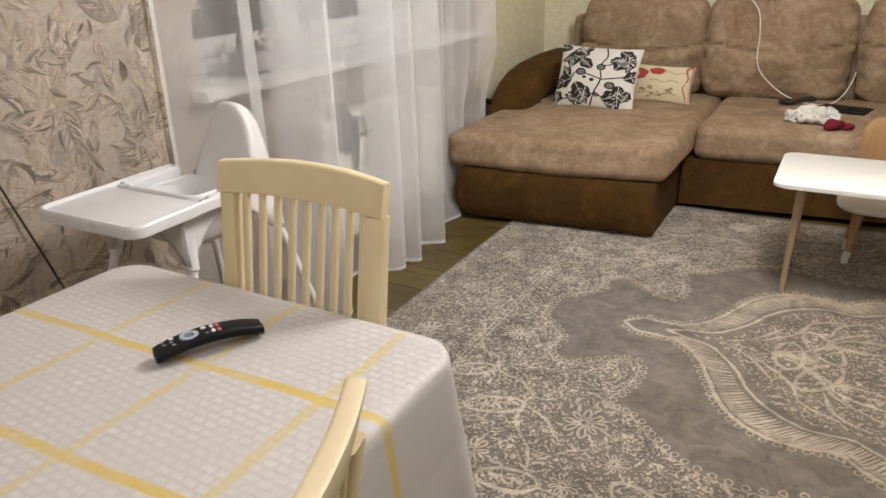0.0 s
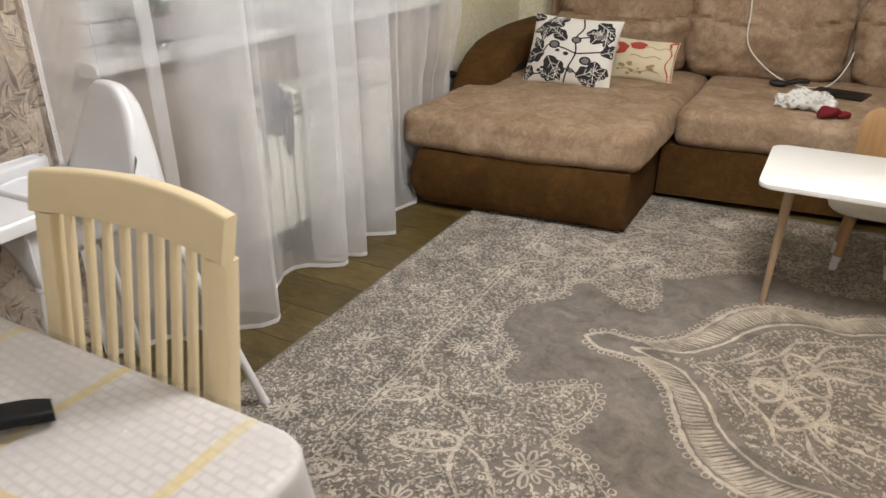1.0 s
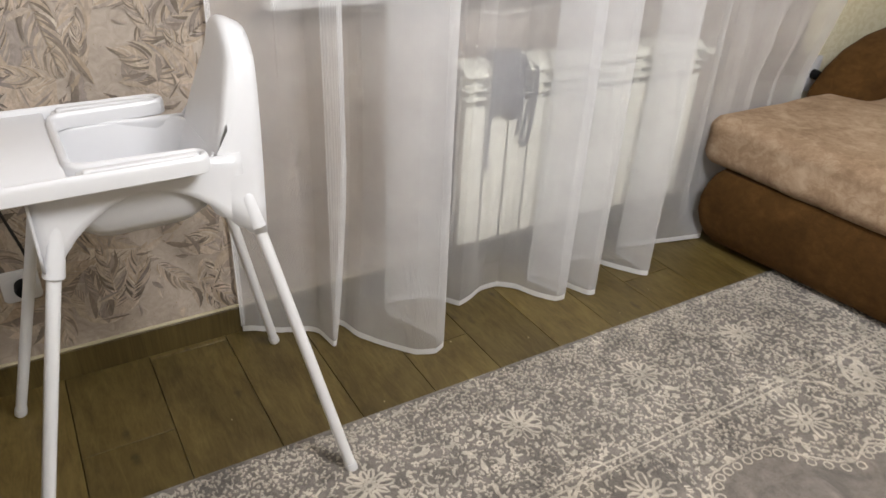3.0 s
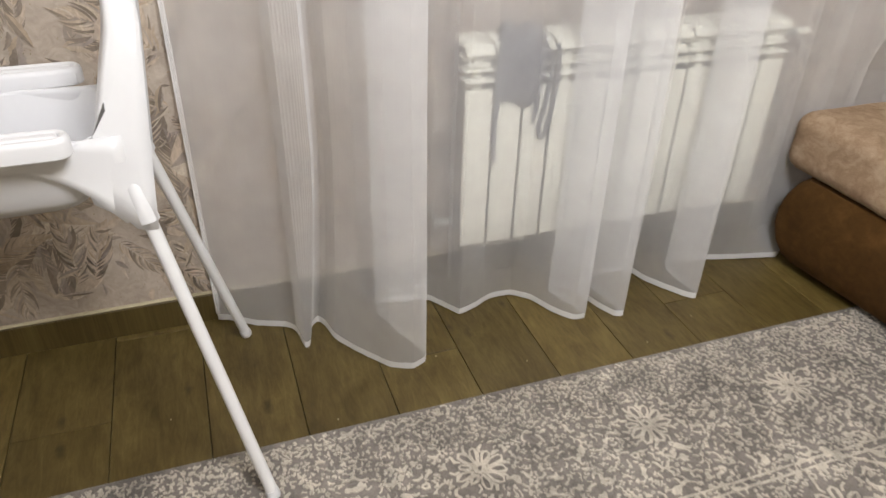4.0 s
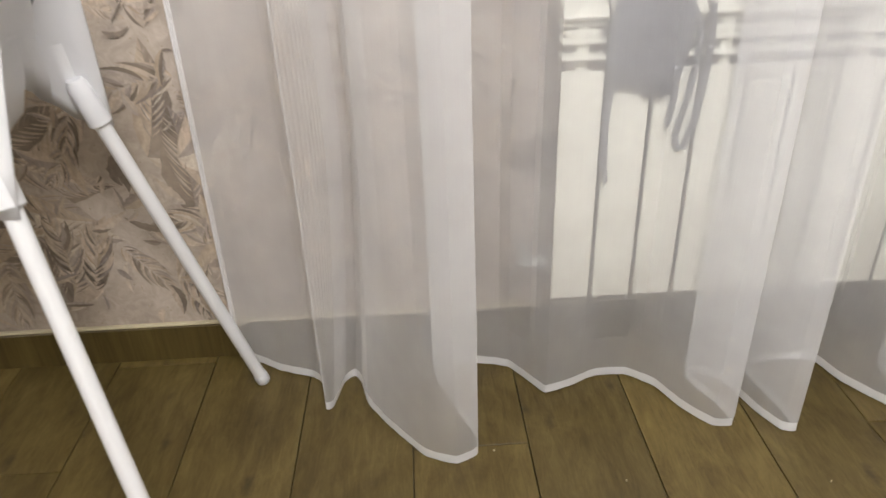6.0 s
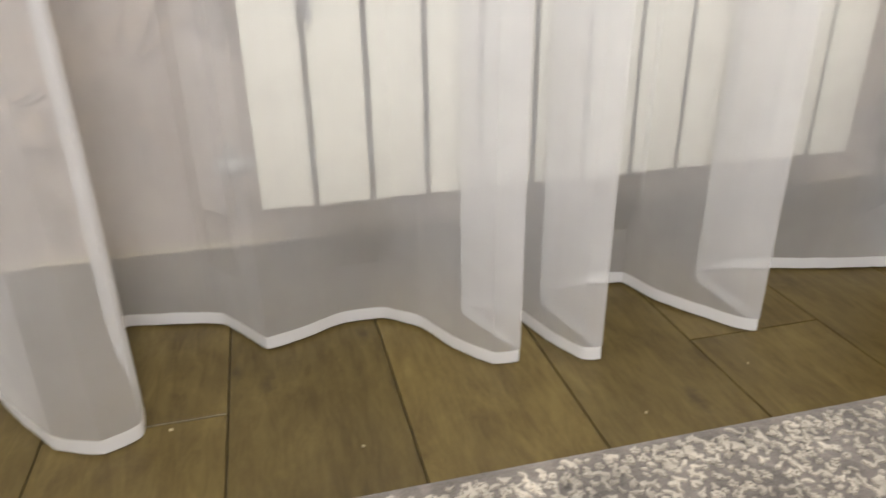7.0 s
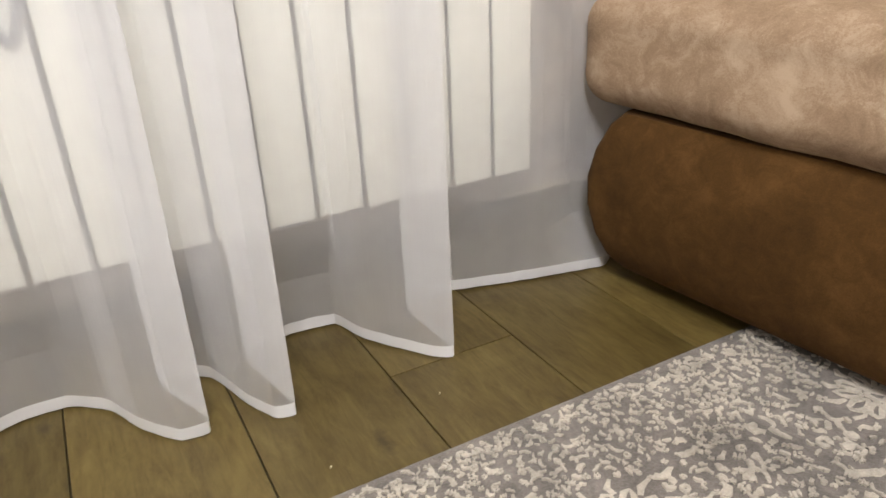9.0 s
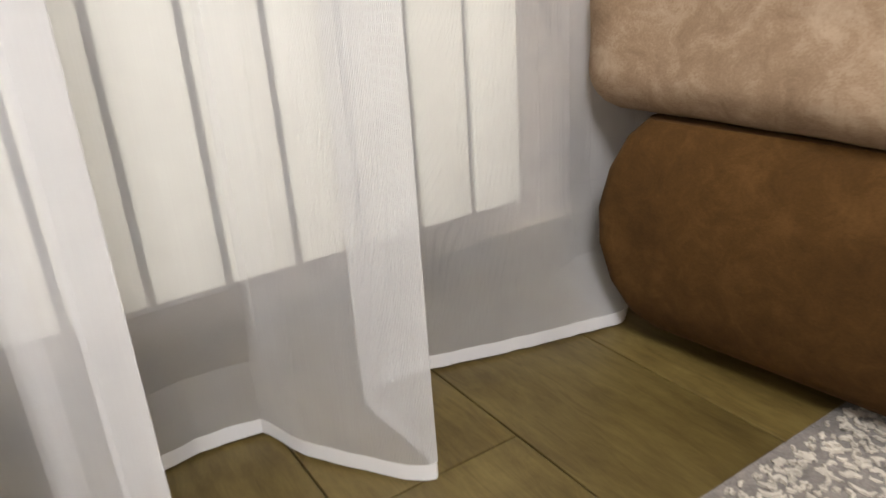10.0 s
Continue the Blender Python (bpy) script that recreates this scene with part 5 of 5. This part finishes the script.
def flower(x, y, r, n=8):
    a0 = rnd.uniform(0, 6)
    jit = [rnd.uniform(0.7, 1.15) for _ in range(n)]
    ribbon(arc(x, y, r * 0.17, r * 0.17, 0, 360, n=6), r * 0.14, False)
    for k in range(n):
        petal(x + r * 0.24 * math.cos(a0 + 6.283 * k / n), y + r * 0.24 * math.sin(a0 + 6.283 * k / n), a0 + 6.283 * k / n + rnd.uniform(-0.12, 0.12), r * 0.55 * jit[k], r * 0.15 * jit[k], r * 0.085)
    for k in range(n):
        a = a0 + 6.283 * (k + 0.5) / n
        ribbon([(x + r * q * math.cos(a + s), y + r * q * math.sin(a + s)) for q, s in ((0.62, 0), (0.78, 0.06), (0.95, -0.05))], r * 0.10)


def scribble(x, y, s):
    kind = rnd.random()
    rot = rnd.uniform(0, 6.283)
    if kind < 0.27:
        ribbon(arc(x, y, s, s * 0.6, 0, rnd.uniform(100, 190), rot, 6), s * 0.5)
    elif kind < 0.64:
        # an uneven tuft with a lobe or two
        k = rnd.uniform(0.8, 1.5)
        wave = rnd.uniform(-0.5, 0.5)
        ribbon([(x + s * k * q * math.cos(rot) - s * wave * math.cos(q * 4) * math.sin(rot), y + s * k * q * math.sin(rot) + s * wave * math.cos(q * 4) * math.cos(rot)) for q in (-0.9, -0.5, -0.1, 0.3, 0.65, 0.95)], s * rnd.uniform(0.55, 1.0), True, 0.5)
        if rnd.random() < 0.6:
            a = rot + rnd.choice((-1, 1)) * rnd.uniform(0.7, 1.5)
            ribbon([(x + s * q * math.cos(a), y + s * q * math.sin(a)) for q in (0.1, 0.4, 0.7, 1.0)], s * rnd.uniform(0.35, 0.6), True, 0.4)
    elif kind < 0.76:
        for k in range(3):
            ribbon(arc(x + (k - 1) * s * 0.55 * math.cos(rot), y + (k - 1) * s * 0.55 * math.sin(rot), s * 0.55, s * 0.3, 20, 160, rot + 1.2, 4), s * 0.40)
    elif kind < 0.80:
        ribbon(arc(x, y, s * 0.5, s * 0.5, 0, 360, 0, 7), s * 0.38, False)
    else:
        for k in range(5):
            a = rot + k * 1.257
            ribbon([(x + s * q * math.cos(a), y + s * q * math.sin(a)) for q in (0.2, 0.5, 0.8)], s * 0.44)


def mirrored(pts):
    return [pts, [(x, 2 * AX - y) for x, y in pts]]


def curve(pts, n=8):
    return [(p.x, p.y) for p in smooth_line([(x, y + DY, 0) for x, y in pts], n)]


EDGE = curve([(-0.985, 2.50), (-0.975, 2.62), (-0.90, 2.69), (-0.84, 2.77), (-0.855, 2.87), (-0.77, 2.935), (-0.66, 2.86), (-0.55, 2.80), (-0.515, 2.90), (-0.545, 3.03), (-0.57, 3.11), (-0.47, 3.14), (-0.40, 3.21), (-0.28, 3.30), (-0.10, 3.34), (0.1, 3.29), (0.3, 3.34), (0.45, 3.38), (0.7, 3.33), (1.0, 3.30), (1.3, 3.2), (1.6, 3.0), (1.85, 2.75), (1.9, 2.5)])
OUTER = curve([(-0.665, 2.52), (-0.60, 2.575), (-0.52, 2.575), (-0.44, 2.59), (-0.35, 2.68), (-0.285, 2.82), (-0.235, 2.93), (-0.17, 3.01), (-0.08, 3.06), (0.02, 3.065), (0.12, 3.05), (0.18, 3.10), (0.30, 3.16), (0.45, 3.18)])
INNER = curve([(-0.50, 2.52), (-0.42, 2.55), (-0.32, 2.58), (-0.22, 2.70), (-0.16, 2.82), (-0.08, 2.91), (0.03, 2.965), (0.15, 2.96), (0.22, 3.00), (0.33, 3.05), (0.45, 3.06)])
LOOPS = [(-1.045, 1.93, 0.075, 0.036, 0.62), (-0.885, 1.765, 0.10, 0.043, 0.42), (0.045, 2.63, 0.05, 0.12, 0.5), (0.20, 2.70, 0.12, 0.045, 0.2), (-0.06, 2.52, 0.05, 0.10, 0.0), (-1.10, 1.52, 0.075, 0.036, 0.62), (-0.93, 1.36, 0.10, 0.043, 0.42), (-0.34, 1.52, 0.10, 0.05, -0.5), (-0.70, 1.45, 0.09, 0.045, 0.2)]
# the two ogee outlines of the medallion, in all four quarters, with chains of beads and combed hatching between
for pts, w, bead in ((OUTER, 0.0135, True), (INNER, 0.011, False), (EDGE, 0.0045, True)):
    for half in mirrored(pts):
        for flip in ((False, True) if pts is not EDGE else (False,)):
            run = [(2 * CX - x, y) for x, y in half] if flip else half
            ribbon(run, w, False)
            if bead:
                out_sign = 1 if pts is OUTER else -1
                acc = 0
                for (xa, ya), (xb, yb) in zip(run, run[1:]):
                    acc += math.hypot(xb - xa, yb - ya)
                    if acc > 0.027:
                        acc = 0
                        l = math.hypot(xb - xa, yb - ya) or 1
                        side = 1 if (half is pts) != flip else -1
                        nx, ny = -(yb - ya) / l * side * out_sign, (xb - xa) / l * side * out_sign
                        ribbon(arc(xb + nx * 0.018, yb + ny * 0.018, 0.0115, 0.0115, 0, 360, 0, 8), 0.0042, False)
for half in (False, True):
    for flip in (False, True):
        for k in range(14, len(OUTER) - 2):
            x0, y0 = OUTER[k]
            f = k / (len(OUTER) - 1)
            x1, y1 = INNER[min(int(f * (len(INNER) - 1)) + 1, len(INNER) - 1)]
            for sub in (0.0, 0.5):
                xs, ys = x0 + sub * (OUTER[k + 1][0] - x0), y0 + sub * (OUTER[k + 1][1] - y0)
                pts = []
                for q in (0.14, 0.35, 0.55, 0.76):
                    x, y = xs + (x1 - xs) * q, ys + (y1 - ys) * q + 0.010 * math.sin(q * 6)
                    pts.append((2 * CX - x if flip else x, 2 * AX - y if half else y))
                ribbon(pts, 0.0046, True, 0.3)
for x, y, rx, ry, rot in LOOPS:
    y += DY
    for m in (False, True):
        yy, rr = (2 * AX - y, -rot) if m else (y, rot)
        if inside(x, yy, 0.1):
            ribbon(arc(x, yy, rx, ry, 0, 360, rr, 26), 0.0125, False)
            scribble(x, yy, 0.022)
            scribble(x + 0.03 * math.cos(rr), yy + 0.03 * math.sin(rr), 0.018)
            scribble(x - 0.03 * math.cos(rr), yy - 0.03 * math.sin(rr), 0.018)
for pts in ([(-1.13, 2.16), (-1.06, 2.06), (-1.00, 2.04), (-0.955, 1.96), (-0.86, 1.93), (-0.77, 1.86), (-0.70, 1.90)], [(-0.79, 1.89), (-0.80, 1.80), (-0.78, 1.70), (-0.70, 1.60), (-0.66, 1.50)], [(-0.78, 1.80), (-0.70, 1.76), (-0.62, 1.66)],
            [(-0.13, 2.52), (0.02, 2.60), (0.10, 2.74), (0.22, 2.82)], [(0.06, 2.72), (0.10, 2.84), (0.20, 2.90)], [(-0.20, 2.56), (-0.05, 2.70), (0.0, 2.82), (0.12, 2.88)], [(-0.28, 2.53), (-0.18, 2.60), (-0.10, 2.72)]):
    for run in mirrored(curve(pts)):
        ribbon(run, 0.0125, True)
for x in (-1.128, -1.108):
    ribbon([(x, RY_0 + 0.4 + 0.03 * k) for k in range(int((RY_1 - RY_0 - 0.8) / 0.03))], 0.0045, False)
for y in (RY_0 + 0.43, RY_1 - 0.43):
    ribbon([(-1.1 + 0.03 * k, y) for k in range(100)], 0.0045, False)


cells = {}


def take(x, y, r):
    cells.setdefault((int(x * 5), int(y * 5)), []).append((x, y, r))


def clear_of(x, y, r):
    i, j = int(x * 5), int(y * 5)
    near = [q for di in (-1, 0, 1) for dj in (-1, 0, 1) for q in cells.get((i + di, j + dj), ())]
    return all((x - a) ** 2 + (y - b) ** 2 > (r + c) ** 2 * 0.8 for a, b, c in near)


for k in range(7):
    for x, y, r in ((-1.335, RY_0 + 0.25 + k * 0.42, 0.072), (RX0 + 0.25 + k * 0.45, RY_0 + 0.22, 0.10), (RX0 + 0.25 + k * 0.45, RY_1 - 0.22, 0.10)):
        if clear_of(x, y, r * 0.9) and inside(x, y, 0.08):
            flower(x, y, r, 10)
            take(*(x, y, r))
for x, y, r in ((-1.005, 2.25, 0.085), (-0.59, 1.80, 0.095), (-0.99, 2.80, 0.085), (-0.62, 3.23, 0.09), (-0.72, 3.10, 0.05), (-1.02, 3.12, 0.08), (-0.45, 1.65, 0.06), (-0.85, 1.52, 0.08), (-0.55, 1.50, 0.06), (0.0, 2.52, 0.06), (0.30, 2.52, 0.12), (0.12, 2.38, 0.05), (0.12, 2.66, 0.05)):
    y += DY
    flower(x, y, r, 8)
    take(*(x, y, r))


def edge_gap(x, y):
    """True where the dense pattern lies: outside the plain grey field."""
    yy = abs(y - AX)
    best = min(EDGE, key=lambda p: (p[0] - x) ** 2 + (p[1] - AX - yy) ** 2)
    i = EDGE.index(best)
    a, b = EDGE[max(i - 1, 0)], EDGE[min(i + 1, len(EDGE) - 1)]
    return (b[0] - a[0]) * (yy + AX - best[1]) - (b[1] - a[1]) * (x - best[0]) > 0.0


def in_medallion(x, y):
    xx, yy = CX - abs(x - CX), AX + abs(y - AX)
    if xx < INNER[0][0]:
        return False
    ys = [p[1] for p in INNER if abs(p[0] - xx) < 0.03]
    return bool(ys) and yy < min(ys) - 0.03


count = 0
for _ in range(180000):
    x, y = rnd.uniform(RX0 + 0.014, 1.0), rnd.uniform(RY_0 + 0.04, RY_1 - 0.04)
    s = rnd.choice((rnd.uniform(0.005, 0.010), rnd.uniform(0.009, 0.017)))
    if x < -1.40:
        # the border is a tight chain of small marks
        s = rnd.uniform(0.004, 0.0085)
    band = x < -1.0 or edge_gap(x, y)
    med = (not band) and in_medallion(x, y)
    if not (band or med) or not clear_of(x, y, s):
        continue
    scribble(x, y, s)
    take(*(x, y, s * (0.64 if band else 1.0)))
    count += 1
    if count > 25000:
        break
# a fine broken line of small stitches along the bound edge
y = RY_0 + 0.02
while y < RY_1 - 0.02:
    scribble(RX0 + 0.034 + rnd.uniform(-0.007, 0.007), y, rnd.uniform(0.005, 0.010))
    y += rnd.uniform(0.013, 0.024)
me = bpy.data.meshes.new("scrollwork")
me.from_pydata(verts, [], faces)
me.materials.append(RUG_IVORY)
scroll = tagged(new("scrollwork", me), "raised ivory pile pattern", kind="stuff")
scroll.parent = rug

# ---- printed leaves of the wallpaper ----
rnd = random.Random(3)
verts, faces = [], []
heights = {}


def wall_strip(left, right):
    # each print lies a hair above those that it covers
    ys, zs = [p[0] for p in left + right], [p[1] for p in left + right]
    under = [(i, j) for i in range(int(min(ys) * 40) - 1, int(max(ys) * 40) + 2) for j in range(int(min(zs) * 40) - 1, int(max(zs) * 40) + 2)]
    level = 1 + max(heights.get(c, 0) for c in under)
    for c in under:
        heights[c] = level
    d = WX + 0.0006 + level * 0.0000016
    base = len(verts)
    for (y0, z0), (y1, z1) in zip(left, right):
        verts.extend(((d, y0, z0), (d, y1, z1)))
    for i in range(len(left) - 1):
        a = base + 2 * i
        faces.append((a, a + 1, a + 3, a + 2))


def wall_leaf(y, z, ang, ln, wd, bend=0.0, lobe=0.0):
    for side in (-1, 1):
        a, b = [], []
        for k in range(13):
            f = k / 12
            t = ang + bend * f
            cy, cz = y + ln * f * math.cos(ang + bend * f * 0.5), z + ln * f * math.sin(ang + bend * f * 0.5)
            w = wd * math.sin(math.pi * f ** 0.8) * (1 + lobe * math.sin(k * 2.6 + side)) * side
            a.append((cy, cz))
            b.append((cy - math.sin(t) * w, cz + math.cos(t) * w))
        wall_strip(a, b)


def wall_frond(y, z, ang, ln, bend):
    for k in range(2, 19):
        f = k / 18
        cy, cz = y + ln * f * math.cos(ang + bend * f * 0.5), z + ln * f * math.sin(ang + bend * f * 0.5)
        for side in (-1, 1):
            l = ln * 0.40 * math.sin(math.pi * (0.15 + 0.8 * f)) * rnd.uniform(0.8, 1.1)
            wall_leaf(cy, cz, ang + bend * f + side * (0.95 - 0.4 * f), l, l * 0.09, -side * 0.7)


def free_spot():
    while True:
        y, z = rnd.uniform(-0.6, 4.0), rnd.uniform(0.12, 1.9)
        if OPEN[0] - 0.12 < y and z > OPEN[2] - 0.25:
            continue
        return y, z


for k in range(130):
    y, z = free_spot()
    n = rnd.choice((3, 4, 5))
    a0 = rnd.uniform(0.3, 2.8)
    for j in range(n):
        ln, ang, bend = rnd.uniform(0.12, 0.29), a0 + (j - n / 2) * 0.5, rnd.uniform(-0.6, 0.6)
        wd = ln * rnd.uniform(0.12, 0.22)
        wall_leaf(y, z, ang, ln, wd, bend, 0.05)
        # fine veins that sweep from the midrib to the edge
        for q in range(3, 15):
            f = q / 16
            cy, cz = y + ln * f * math.cos(ang + bend * f * 0.5), z + ln * f * math.sin(ang + bend * f * 0.5)
            reach = wd * math.sin(math.pi * f ** 0.8) * 1.25
            for side in (-1, 1):
                wall_leaf(cy, cz, ang + bend * f + side * 0.75, reach, max(0.0011, reach * 0.05), -side * 0.35)
for k in range(230):
    y, z = free_spot()
    wall_frond(y, z, rnd.uniform(0, 6.28), rnd.uniform(0.10, 0.24), rnd.uniform(-0.8, 0.8))
for k in range(1500):
    y, z = free_spot()
    ln = rnd.uniform(0.02, 0.09)
    wall_leaf(y, z, rnd.uniform(0, 6.28), ln, ln * rnd.uniform(0.06, 0.22), rnd.uniform(-1.2, 1.2), 0.15)
me = bpy.data.meshes.new("leaf_print")
me.from_pydata(verts, [], faces)
me.materials.append(WALL_PRINT)
paper = tagged(new("leaf_print", me), "printed leaves and fronds in mauve, taupe and ochre", kind="stuff")
paper.parent = wall_w

# ---- floor planks ----
PITCH, LENGTH = 0.2140, 1.20
plank_box = box((0, 0, 0), (LENGTH - 0.0022, PITCH - 0.0022, 0.009), 0.0006, 1)
plank_mesh = bpy.data.meshes.new("plank")
plank_box.to_mesh(plank_mesh)
plank_box.free()
plank_mesh.materials.append(PLANK)
row = 0
first_row = math.floor((SY - 1.39) / PITCH)
for r in range(first_row, math.ceil((BY - 1.39) / PITCH) + 1):
    yc = 1.39 + (r - 0.5) * PITCH
    x = -1.735 - 0.30 * (r % 4) - 2 * LENGTH
    while x < EX:
        xc = x + LENGTH / 2
        if WX - LENGTH / 2 - 0.1 < xc < EX + LENGTH / 2 and SY < yc + PITCH / 2 and yc - PITCH / 2 < BY:
            ob = new("plank", plank_mesh)
            ob.location = (xc, yc, -0.0045)
            ob.parent = floor
        x += LENGTH
